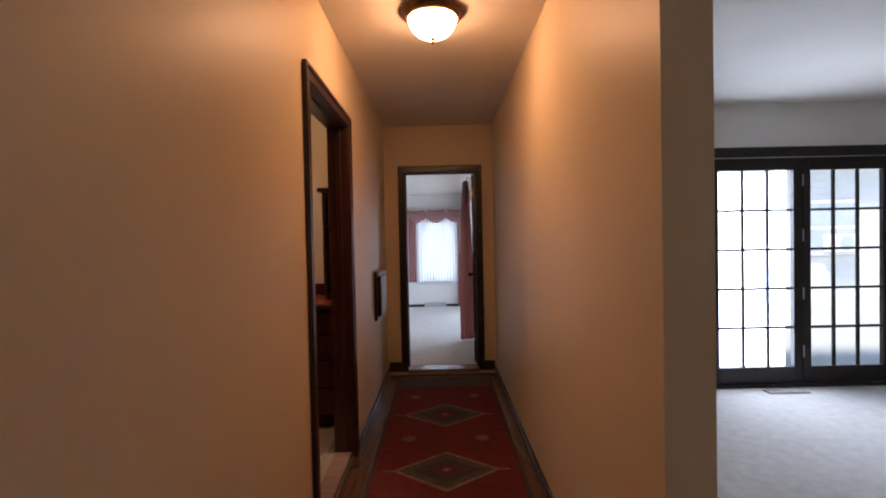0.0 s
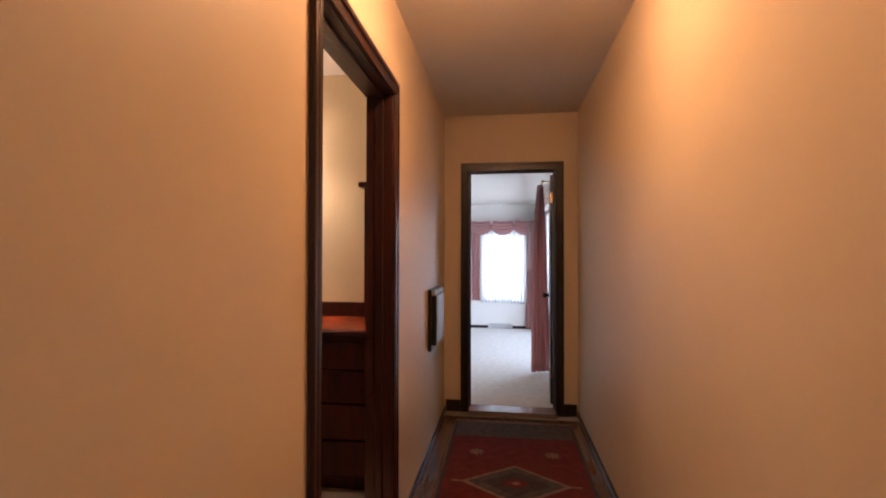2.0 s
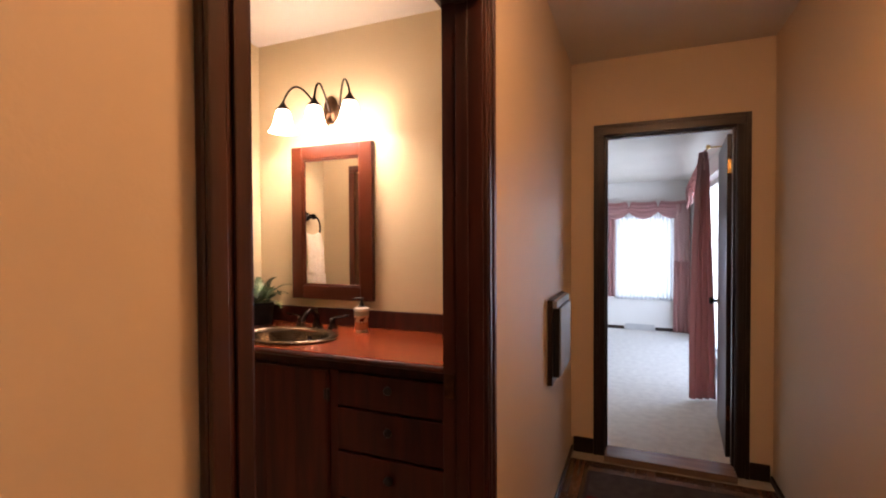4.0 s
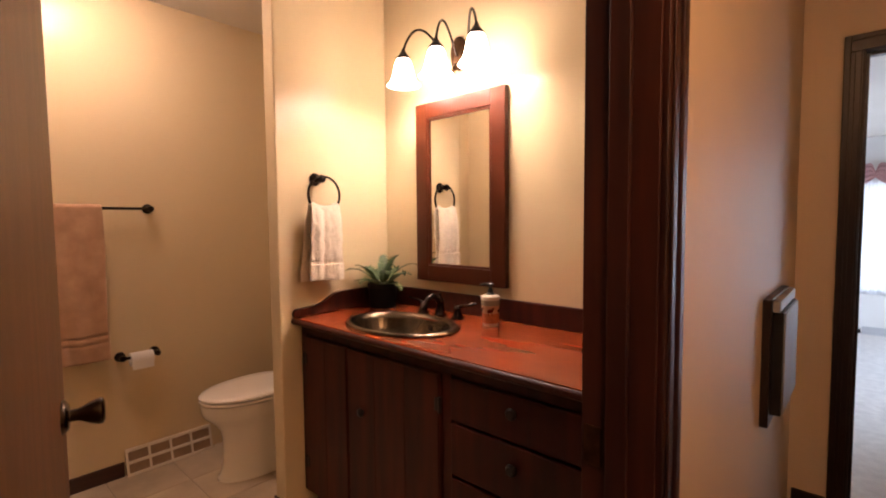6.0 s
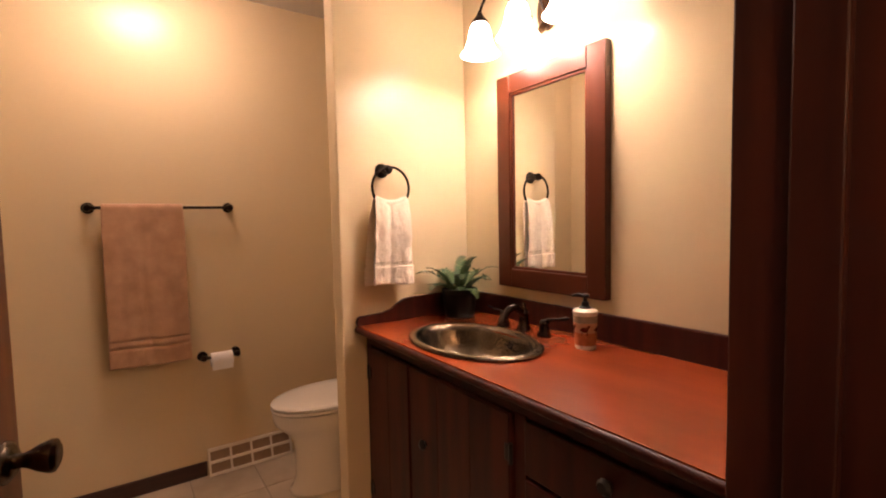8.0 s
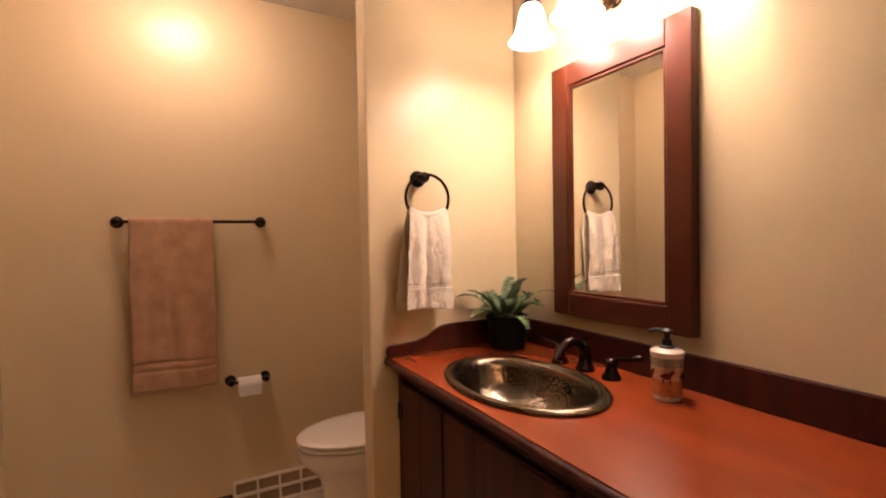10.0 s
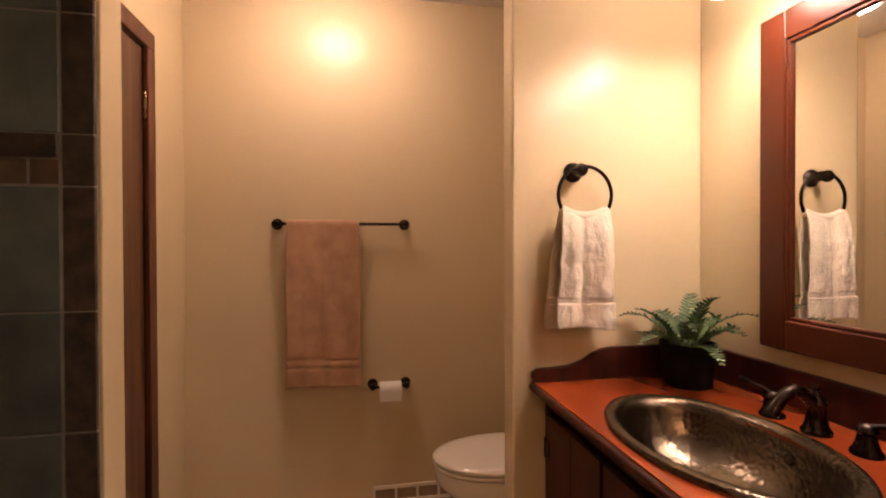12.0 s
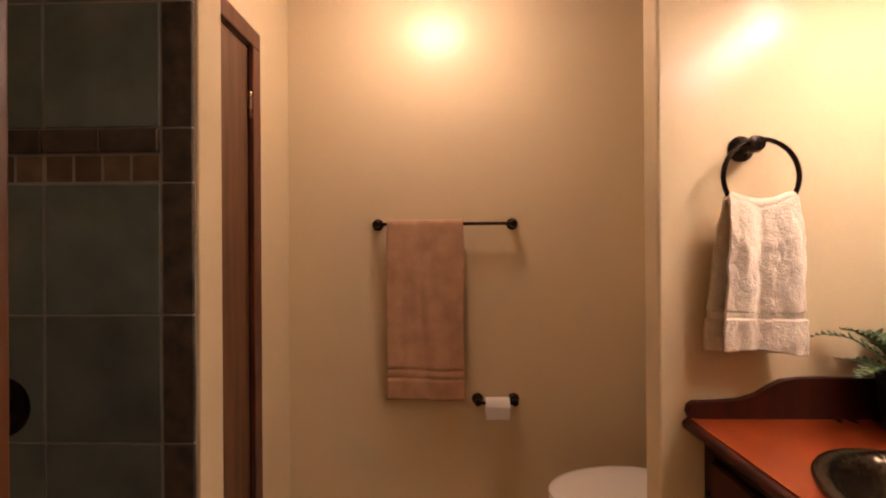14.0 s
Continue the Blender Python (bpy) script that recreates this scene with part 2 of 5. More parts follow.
_l.new(_b.outputs[0], _n["Principled BSDF"].inputs["Normal"])
FAR_GLASS = mat("blue_grey_pane", (0.46, 0.52, 0.60), (0.40, 0.46, 0.54), rough=0.1, scale=2, bump=0.0)
SILVER, _t, _p = nodes_of("silvered_glass")
_p.inputs["Base Color"].default_value, _p.inputs["Metallic"].default_value, _p.inputs["Roughness"].default_value = (0.86, 0.86, 0.83, 1), 1.0, 0.015


# ---- building helpers ----
def box(bm, x0, x1, y0, y1, z0, z1, m=None):
    vs = [bm.verts.new((x, y, z)) for z in (z0, z1) for y in (y0, y1) for x in (x0, x1)]
    if m:
        for v in vs:
            v.co = m @ v.co
    for f in ((0, 2, 3, 1), (4, 5, 7, 6), (0, 1, 5, 4), (2, 6, 7, 3), (0, 4, 6, 2), (1, 3, 7, 5)):
        bm.faces.new([vs[i] for i in f])
    return bm


def boxes(*rows, m=None):
    bm = bmesh.new()
    for r in rows:
        box(bm, *r, m=m)
    return bm


def bevel(bm, width, segments=2):
    bmesh.ops.bevel(bm, geom=list(bm.edges), offset=width, segments=segments, profile=0.5, affect="EDGES", clamp_overlap=True)
    return bm


def lathe(bm, profile, seg=24, m=Matrix(), sx=1.0, sy=1.0):
    rings = []
    for r, z in profile:
        if r < 1e-5:
            rings.append([bm.verts.new(m @ Vector((0, 0, z)))])
        else:
            rings.append([bm.verts.new(m @ Vector((sx * r * math.cos(2 * math.pi * k / seg), sy * r * math.sin(2 * math.pi * k / seg), z))) for k in range(seg)])
    for a, b in zip(rings, rings[1:]):
        for k in range(seg):
            q = (k + 1) % seg
            if len(a) == 1 and len(b) > 1:
                bm.faces.new((a[0], b[q], b[k]))
            elif len(b) == 1 and len(a) > 1:
                bm.faces.new((a[k], a[q], b[0]))
            elif len(a) > 1:
                bm.faces.new((a[k], a[q], b[q], b[k]))
    bmesh.ops.recalc_face_normals(bm, faces=bm.faces[:])
    return bm


def tube(bm, pts, radius, seg=10, closed=False):
    pts = [Vector(p) for p in pts]
    n, rings, side = len(pts), [], None
    for i, p in enumerate(pts):
        a = pts[(i - 1) % n] if closed or i else p
        b = pts[(i + 1) % n] if closed or i < n - 1 else p
        d = (b - a).normalized()
        if side is None:
            side = d.orthogonal().normalized()
        side = (side - d * side.dot(d)).normalized()
        up = d.cross(side)
        r = radius[i] if isinstance(radius, (list, tuple)) else radius
        rings.append([bm.verts.new(p + r * (math.cos(2 * math.pi * k / seg) * side + math.sin(2 * math.pi * k / seg) * up)) for k in range(seg)])
    for i in range(n if closed else n - 1):
        a, b = rings[i], rings[(i + 1) % n]
        for k in range(seg):
            bm.faces.new((a[k], a[(k + 1) % seg], b[(k + 1) % seg], b[k]))
    if not closed:
        bm.faces.new(rings[0][::-1]); bm.faces.new(rings[-1])
    return bm


def loft(bm, rings, caps=True):
    rows = [[bm.verts.new(p) for p in ring] for ring in rings]
    n = len(rows[0])
    for a, b in zip(rows, rows[1:]):
        for k in range(n):
            bm.faces.new((a[k], a[(k + 1) % n], b[(k + 1) % n], b[k]))
    if caps:
        bm.faces.new(rows[0][::-1]); bm.faces.new(rows[-1])
    bmesh.ops.recalc_face_normals(bm, faces=bm.faces[:])
    return bm


def outline(bm, pts, axis, a, b):
    """A flat outline pushed along an axis from a to b."""
    def at(p, v):
        return {"x": (v, p[0], p[1]), "y": (p[0], v, p[1]), "z": (p[0], p[1], v)}[axis]
    lo, hi = [bm.verts.new(at(p, a)) for p in pts], [bm.verts.new(at(p, b)) for p in pts]
    bm.faces.new(lo); bm.faces.new(hi[::-1])
    n = len(pts)
    for k in range(n):
        bm.faces.new((lo[k], hi[k], hi[(k + 1) % n], lo[(k + 1) % n]))
    bmesh.ops.recalc_face_normals(bm, faces=bm.faces[:])
    return bm


def world_place(ob):
    v = Vector((0, 0, 0))
    while ob:
        v += ob.location
        ob = ob.parent
    return v


def part(name, bm, material, parent=None, label="", smooth=False):
    """Links a bmesh, given in world metres, as one mesh object, under a thing or a part."""
    me = bpy.data.meshes.new(name)
    if parent:
        bm.transform(Matrix.Translation(-world_place(parent)))
    bm.to_mesh(me)
    bm.free()
    me.materials.append(material)
    if smooth:
        for f in me.polygons:
            f.use_smooth = True
        me.set_sharp_from_angle(angle=radians(40))
    ob = new(name, me)
    if parent:
        ob.parent = parent
    return tagged(ob, label) if label else ob


def thing(name, place, label, category, group="", kind=""):
    ob = new(name)
    ob.location, ob.empty_display_size = place, 0.1
    return tagged(ob, label, category, group, kind)


def structure(name, bm, material, label, category):
    return tagged(part(name, bm, material), label, category, kind="structure")


# ---- large structure ----
RD0, RD1, RH = DY0 - 0.02, DY1 + 0.02, DOOR_H + 0.02
structure("wall_hall_left", boxes((-0.21, HL, -2.2, RD0, 0, CEIL), (-0.21, HL, RD1, HE, 0, CEIL), (-0.21, HL, RD0, RD1, RH, CEIL)),
          PAINT, "beige satin painted wall with a doorway", "wall")
structure("wall_hall_right", boxes((HR, 1.16, 1.872, HE, 0, CEIL)), PAINT, "beige painted wall ending at the living room", "wall")
structure("wall_hall_end", boxes((-3.1, DX0 - 0.02, HE, 5.67, 0, CEIL), (DX1 + 0.02, 1.3, HE, 5.67, 0, CEIL), (DX0 - 0.02, DX1 + 0.02, HE, 5.67, RH, CEIL)),
          PAINT, "beige painted end wall with a bedroom doorway", "wall")
structure("wall_bath_back", boxes((BX - 0.12, BX, 1.7, HE, 0, CEIL)), BATH_PAINT, "beige satin bathroom wall", "wall")
structure("wall_bath_vanity", boxes((BX, -0.21, VY, VY + 0.12, 0, CEIL)), BATH_PAINT, "cream bathroom wall behind the vanity", "wall")
structure("wall_partition", bevel(boxes((PX - 0.085, PX, 3.907, VY - 0.001, 0, CEIL)), 0.006), BATH_PAINT, "cream partition wall between vanity and toilet", "wall")
structure("wall_closet", boxes((BX, -2.335, CLY - 0.12, CLY, 0, CEIL), (-2.335, -1.785, CLY - 0.12, CLY, 2.05, CEIL)), BATH_PAINT, "beige wall around a linen closet door", "wall")
structure("wall_shower_end", bevel(boxes((-1.785, -1.679, 1.9, 2.851, 0, CEIL)), 0.004), BATH_PAINT, "beige painted end of the tiled shower wall", "wall")
structure("wall_shower_back", boxes((BX, -0.21, 1.78, 1.9, 0, CEIL)), PAINT, "plain beige wall behind the shower", "wall")
FX0, FX1, FH = 2.75, 4.395, 1.967
structure("wall_living_north", boxes((1.16, FX0, FRY, FRY + 0.14, 0, CEIL), (FX1, 6.1, FRY, FRY + 0.14, 0, CEIL), (FX0, FX1, FRY, FRY + 0.14, FH, CEIL)),
          WHITE_PAINT, "off-white living room wall with french doors", "wall")
structure("wall_living_east", boxes((6.0, 6.12, -2.2, FRY, 0, CEIL)), WHITE_PAINT, "plain off-white living room wall", "wall")
structure("wall_south", boxes((-0.21, 6.12, -2.32, -2.2, 0, CEIL)), PAINT, "plain beige wall", "wall")
structure("wall_bed_north", boxes((-3.1, 0.0, BEDY, BEDY + 0.14, 0, BEDZ), (0.80, BEDX + 0.14, BEDY, BEDY + 0.14, 0, BEDZ), (0.0, 0.80, BEDY, BEDY + 0.14, 0, 0.47), (0.0, 0.80, BEDY, BEDY + 0.14, 1.70, BEDZ)),
          WHITE_PAINT, "off-white bedroom wall with a window", "wall")
structure("wall_bed_east", boxes((BEDX, BEDX + 0.14, 5.67, 6.95, 0, BEDZ), (BEDX, BEDX + 0.14, 9.45, BEDY, 0, BEDZ), (BEDX, BEDX + 0.14, 6.95, 9.45, 2.03, BEDZ)),
          WHITE_PAINT, "off-white bedroom wall with a wide glass door", "wall")
structure("wall_bed_west", boxes((-3.1, -2.98, 5.67, BEDY, 0, BEDZ)), WHITE_PAINT, "plain off-white bedroom wall", "wall")
structure("ceiling_bedroom", boxes((-3.1, BEDX + 0.14, 5.67, BEDY + 0.14, BEDZ, BEDZ + 0.1)), CEILING, "off-white bedroom ceiling", "ceiling")
structure("ceiling_living", boxes((1.161, 6.12, -2.2, FRY - 0.001, LIVZ, LIVZ + 0.07)), CEILING, "white painted living room ceiling", "ceiling")
structure("ceiling", boxes((BX - 0.12, 6.12, -2.32, FRY + 0.14, CEIL, CEIL + 0.1), (BX - 0.12, 1.3, FRY + 0.14, 5.67, CEIL, CEIL + 0.1)), CEILING, "off-white painted ceiling", "ceiling")
structure("floor", boxes((BX - 0.2, -0.1, -2.3, 5.67, -0.25, -0.022), (-0.1, 1.16, -2.3, 5.44, -0.25, HFZ - 0.022), (-0.1, 1.16, 5.44, 5.67, -0.25, -0.032)), GROUT, "subfloor below boards and tiles", "floor")
structure("carpet_living", boxes((1.10, 6.0, -2.2, FRY, -0.03, 0.0)), CARPET, "pale cream cut-pile living room carpet", "carpet")
structure("carpet_bedroom", boxes((-3.0, BEDX, 5.60, BEDY, -0.03, 0.0)), CARPET, "pale cream cut-pile bedroom carpet", "carpet")


# trim
def casing(name, side, lo, hi, face, out, top, width, material, label, axis, foot=0.0):
    """Two legs and a head of stepped door casing. axis x: the wall faces x; axis y: it faces y."""
    th = thing(name, (face, (lo + hi) / 2, 0) if axis == "x" else ((lo + hi) / 2, face, 0), label, "door casing", kind="structure")

    def rows(a, b, z0, z1, t0, t1):
        d0, d1 = sorted((face + out * t0, face + out * t1))
        return (d0, d1, a, b, z0, z1) if axis == "x" else (a, b, d0, d1, z0, z1)
    for a, b, e in ((lo - width, lo, -1), (hi, hi + width, 1)):
        bm = bevel(boxes(rows(a, b, foot, top, 0.0, 0.014)), 0.004)
        o0, o1 = (a, a + 0.022) if e < 0 else (b - 0.022, b)
        m0, m1 = (b - 0.03, b - 0.008) if e < 0 else (a + 0.008, a + 0.03)
        tmp = bevel(boxes(rows(o0, o1, foot, top + width, 0.0142, 0.022), rows(m0, m1, foot, top, 0.0142, 0.019)), 0.003)
        me = bpy.data.meshes.new("t"); tmp.to_mesh(me); tmp.free(); bm.from_mesh(me)
        part("leg", bm, material[0], th)
    bm = bevel(boxes(rows(lo - width, hi + width, top + 0.0005, top + width, 0.0, 0.014), rows(lo - width + 0.0225, hi + width - 0.0225, top + width - 0.022, top + width, 0.0142, 0.022)), 0.003)
    part("head", bm, material[1], th)
    return th


def jambs(name, lo, hi, top, d0, d1, material, label, axis, stop):
    th = thing(name, ((d0 + d1) / 2, lo, 0) if axis == "x" else (lo, (d0 + d1) / 2, 0), label, "door frame", kind="structure")

    def rows(a, b, z0, z1, e0, e1):
        return (e0, e1, a, b, z0, z1) if axis == "x" else (a, b, e0, e1, z0, z1)
    s0, s1 = stop
    part("jamb", bevel(boxes(rows(lo - 0.019, lo, 0, top + 0.019, d0, d1), rows(lo, lo + 0.012, 0, top, s0, s1)), 0.002), material[0], th)
    part("jamb", bevel(boxes(rows(hi, hi + 0.019, 0, top + 0.019, d0, d1), rows(hi - 0.012, hi, 0, top, s0, s1)), 0.002), material[0], th)
    part("head_jamb", bevel(boxes(rows(lo + 0.0005, hi - 0.0005, top, top + 0.019, d0, d1), rows(lo + 0.0125, hi - 0.0125, top - 0.012, top, s0, s1)), 0.002), material[1], th)
    return th


TW = (TRIM, TRIM_X)
DW = (DARK_TRIM, DARK_TRIM)
casing("door_casing_1", 0, DY0 - 0.004, DY1 + 0.004, HL, 1, DOOR_H + 0.004, 0.064, TW, "dark red stained wooden casing of the bathroom doorway", "x", HFZ)
casing("door_casing_2", 0, DY0 - 0.004, DY1 + 0.062, -0.21, -1, DOOR_H + 0.004, 0.072, TW, "dark red stained wooden casing inside the bathroom", "x")
fr1 = jambs("door_frame_1", DY0, DY1, DOOR_H, -0.212, -0.088, TW, "dark red stained bathroom door frame with strike plate", "x", (-0.165, -0.13))
strike = bevel(boxes((-0.206, -0.176, DY1 - 0.003, DY1 - 0.0005, 0.90, 0.97)), 0.001)
part("strike_plate", strike, WORN_BRONZE, fr1, "dull bronze strike plate")
casing("door_casing_3", 0, DX0 - 0.004, DX1 + 0.004, HE, -1, DOOR_H - 0.015, 0.066, DW, "dark walnut casing of the bedroom doorway", "y", HFZ)
casing("door_casing_4", 0, DX0 - 0.004, DX1 + 0.004, 5.67, 1, DOOR_H - 0.015, 0.066, DW, "dark walnut casing inside the bedroom", "y")
jambs("door_frame_2", DX0, DX1, DOOR_H - 0.019, HE - 0.002, 5.672, DW, "dark walnut bedroom door frame", "y", (5.585, 5.625))


def base(name, rows, material, label):
    return structure(name, bevel(boxes(*rows), 0.006), material, label, "baseboard")


base("baseboard_hall_left", [(HL, HL + 0.014, -2.2, DY0 - 0.070, HFZ - 0.01, 0.004)], DARK_TRIM, "dark stained wooden baseboard")
base("baseboard_hall_left_2", [(HL, HL + 0.014, DY1 + 0.070, HE, HFZ - 0.01, 0.004)], DARK_TRIM, "dark stained wooden baseboard")
base("baseboard_hall_right", [(HR - 0.014, HR, 1.872, HE, HFZ - 0.01, 0.004)], DARK_TRIM, "dark stained wooden baseboard")
base("baseboard_hall_end", [(HL + 0.0145, DX0 - 0.072, HE - 0.014, HE, HFZ - 0.01, 0.066)], DARK_TRIM, "dark stained wooden baseboard")
base("baseboard_hall_end_2", [(DX1 + 0.072, HR - 0.0145, HE - 0.014, HE, HFZ - 0.01, 0.066)], DARK_TRIM, "dark stained wooden baseboard")
base("baseboard_bath_back", [(BX, BX + 0.013, CLY, 3.518, -0.01, 0.078)], TRIM_X, "dark red stained bathroom baseboard")
base("baseboard_partition", [(PX - 0.087, PX + 0.0, 3.895, 3.906, -0.01, 0.07)], TRIM_X, "dark red stained baseboard on the partition end")
base("baseboard_bed_north", [(-2.98, 0.13, BEDY - 0.014, BEDY, 0, 0.05)], DARK_TRIM, "dark stained bedroom baseboard")
base("baseboard_bed_north_2", [(0.56, BEDX, BEDY - 0.014, BEDY, 0, 0.05)], DARK_TRIM, "dark stained bedroom baseboard")
base("baseboard_living", [(1.16, FX0 - 0.09, FRY - 0.014, FRY, 0, 0.085)], DARK_TRIM, "dark stained living room baseboard")
base("baseboard_living_2", [(FX1 + 0.09, 6.0, FRY - 0.014, FRY, 0, 0.085)], DARK_TRIM, "dark stained living room baseboard")
structure("threshold_bedroom", bevel(boxes((DX0 + 0.001, DX1 - 0.001, 5.445, 5.615, -0.03, 0.010)), 0.004), THRESH, "shiny wooden threshold at the bedroom, paled to stand for its reflection", "threshold")
structure("threshold_bath", bevel(boxes((-0.20, -0.10, DY0 + 0.001, DY1 - 0.001, -0.02, 0.008)), 0.003), THRESH, "wooden threshold of the bathroom doorway", "threshold")


# ---- doors ----
def bath_door():
    a = radians(14.1)
    hinge = Vector((-0.213, 2.846, 0))
    m = Matrix.Translation(hinge) @ Matrix.Rotation(math.pi - a, 4, "Z")
    th = thing("bathroom_door", tuple(hinge), "brown oak flush door standing open into the bathroom", "door")
    leaf = part("leaf", bevel(boxes((0.004, 0.838, 0.0, 0.042, 0.012, 2.025), m=m), 0.0025), OAK, th)
    part("edge_strip", boxes((0.002, 0.0038, 0.0, 0.042, 0.012, 2.025), m=m), TRIM, leaf, "dark strip on the hinge edge")
    for s, y in ((-1, -0.0), (1, 0.042)):
        k = m @ Matrix.Translation((0.793, y, 0.955)) @ Matrix.Rotation(radians(90 * -s), 4, "X")
        kb = part("knob", lathe(bmesh.new(), [(0, 0.066), (0.018, 0.067), (0.0255, 0.063), (0.026, 0.057), (0.021, 0.043), (0.014, 0.030), (0.0115, 0.022), (0.012, 0.010)], 28, k), KNOB_METAL, leaf, "flared antique brass knob", True)
        part("rose", lathe(bmesh.new(), [(0, 0.012), (0.012, 0.012), (0.024, 0.010), (0.032, 0.004), (0.033, 0.0)], 28, k), KNOB_METAL, leaf, "", True)
    part("latch_plate", boxes((0.8382, 0.8395, 0.006, 0.034, 0.925, 0.985), m=m), KNOB_METAL, leaf)
    for z in (0.25, 1.05, 1.80):
        part("hinge", lathe(bmesh.new(), [(0, 0), (0.006, 0), (0.006, 0.085), (0, 0.085)], 12, m @ Matrix.Translation((-0.004, 0.047, z))), BRASS, th, "brass hinge")
    return th


bath_door()


def bedroom_door():
    a = math.atan2(0.055, 0.72)
    hinge = Vector((DX1 - 0.008, 5.697, 0))
    m = Matrix.Translation(hinge) @ Matrix.Rotation(math.pi / 2 - a, 4, "Z")
    th = thing("bedroom_door", tuple(hinge), "dark walnut flush door standing open into the bedroom", "door")
    leaf = part("leaf", bevel(boxes((0.002, 0.728, -0.018, 0.018, 0.012, 2.0), m=m), 0.0025), DARK_TRIM, th)
    for s, y in ((-1, -0.018), (1, 0.018)):
        k = m @ Matrix.Translation((0.665, y, 0.90)) @ Matrix.Rotation(radians(90 * -s), 4, "X")
        part("knob", lathe(bmesh.new(), [(0, 0.062), (0.016, 0.061), (0.026, 0.052), (0.026, 0.042), (0.013, 0.028), (0.011, 0.008), (0.03, 0.004), (0.03, 0)], 20, k), BRONZE, leaf, "dark bronze knob", True)
    for z in (0.24, 1.76):
        h = boxes((-0.001, 0.0015, -0.014, 0.016, z, z + 0.09), m=m)
        lathe(h, [(0, 0), (0.006, 0), (0.006, 0.09), (0, 0.09)], 12, m @ Matrix.Translation((-0.004, -0.016, z)))
        part("hinge", h, BRASS, th, "polished brass hinge")


bedroom_door()


def closet_door():
    th = thing("door_closet", (-2.06, CLY, 0), "narrow brown linen closet door, shut", "door", kind="structure")
    leaf = part("leaf", bevel(boxes((-2.315, -1.80, CLY - 0.04, CLY - 0.006, 0.012, 2.03)), 0.002), CLOSET_OAK, th)
    for z in (0.25, 1.78):
        h = lathe(bmesh.new(), [(0, -0.004), (0.004, -0.004), (0.0065, 0), (0.0065, 0.09), (0.004, 0.094), (0, 0.094)], 12, Matrix.Translation((-2.318, CLY + 0.002, z)))
        part("hinge", h, HINGE_METAL, th, "antique brass hinge", True)
    bm = bevel(boxes((-2.382, -2.318, CLY, CLY + 0.014, 0, 2.038)), 0.004)
    part("casing", bm, CLOSET_TRIM, th, "reddish wooden casing")
    part("head_casing", bevel(boxes((-2.382, -1.80, CLY, CLY + 0.014, 2.0385, 2.104)), 0.004), CLOSET_TRIM, th, "reddish wooden casing")
    part("jamb", boxes((-2.334, -2.3165, CLY - 0.12, CLY + 0.001, 0, 2.04)), TRIM, th)


closet_door()


# ---- hall: lamp, panel, runner ----
def hall_lamp(c, label, glow_mat, wide=1.0, top=CEIL):
    th = thing("ceiling_lamp", (*c, top), label, "ceiling lamp")
    m = Matrix.Translation((*c, 0))
    deep = 1.28

    def rows(*pairs):
        return [(r, top - deep * d) for r, d in pairs]
    part("base", lathe(bmesh.new(), rows((0, 0), (0.150, 0), (0.156, 0.008), (0.150, 0.016), (0.140, 0.02), (0.136, 0.032), (0.124, 0.036), (0.120, 0.030), (0, 0.03)), 40, m, wide, wide), WORN_BRONZE, th, "dark bronze ring", True)
    part("bowl", lathe(bmesh.new(), rows((0.117, 0.0305), (0.117, 0.040), (0.112, 0.055), (0.098, 0.075), (0.076, 0.092), (0.045, 0.104), (0.012, 0.108)), 40, m, wide, wide), glow_mat, th, "lit frosted glass bowl", True)
    part("finial", lathe(bmesh.new(), rows((0.0, 0.134), (0.005, 0.131), (0.008, 0.124), (0.004, 0.119), (0.012, 0.114), (0.014, 0.108), (0.0, 0.105)), 20, m), WORN_BRONZE, th, "", True)


hall_lamp((0.464, 3.15), "bronze flush ceiling lamp with frosted glass bowl, lit", BOWL_GLOW, 1.05)
# added lamp, out of view: brightens the end face of the right hall wall
hall_lamp((2.4, -0.8), "added bronze flush ceiling lamp with dim frosted glass bowl, out of view, as fill light", FILL_GLOW, 1.0, LIVZ)
hall_lamp((-2.24, 3.34), "small flush bathroom ceiling lamp with lit glass bowl", BATH_GLOW, 1.2)


def wall_panel():
    y0, y1, z0, z1 = 4.660, 5.09, 0.650, 1.066
    th = thing("wall_panel", (HL, (y0 + y1) / 2, z0), "shallow dark framed wall panel with pale grey cover", "wall panel")
    w = 0.030
    fr = bevel(boxes((HL, HL + 0.024, y0, y0 + w, z0, z1), (HL, HL + 0.024, y1 - w, y1, z0, z1), (HL, HL + 0.024, y0 + w, y1 - w, z0, z0 + w), (HL, HL + 0.024, y0 + w, y1 - w, z1 - w, z1)), 0.003)
    part("frame", fr, DARK_TRIM, th, "dark wooden frame")
    part("lip", bevel(boxes((HL + 0.0245, HL + 0.046, y0 + 0.012, y1 - 0.012, z1 - 0.040, z1 - 0.004)), 0.003), PANEL_COVER, th, "pale grey top lip")
    part("body", bevel(boxes((HL, HL + 0.052, y0 + 0.035, y1 - 0.035, z0 + 0.035, z1 - 0.042)), 0.003), IRON, th, "black metal body")
    part("cover", bevel(boxes((HL + 0.0525, HL + 0.058, y0 + 0.046, y1 - 0.035, z0 + 0.040, z1 - 0.046)), 0.004), PANEL_COVER, th, "pale grey cover")


wall_panel()


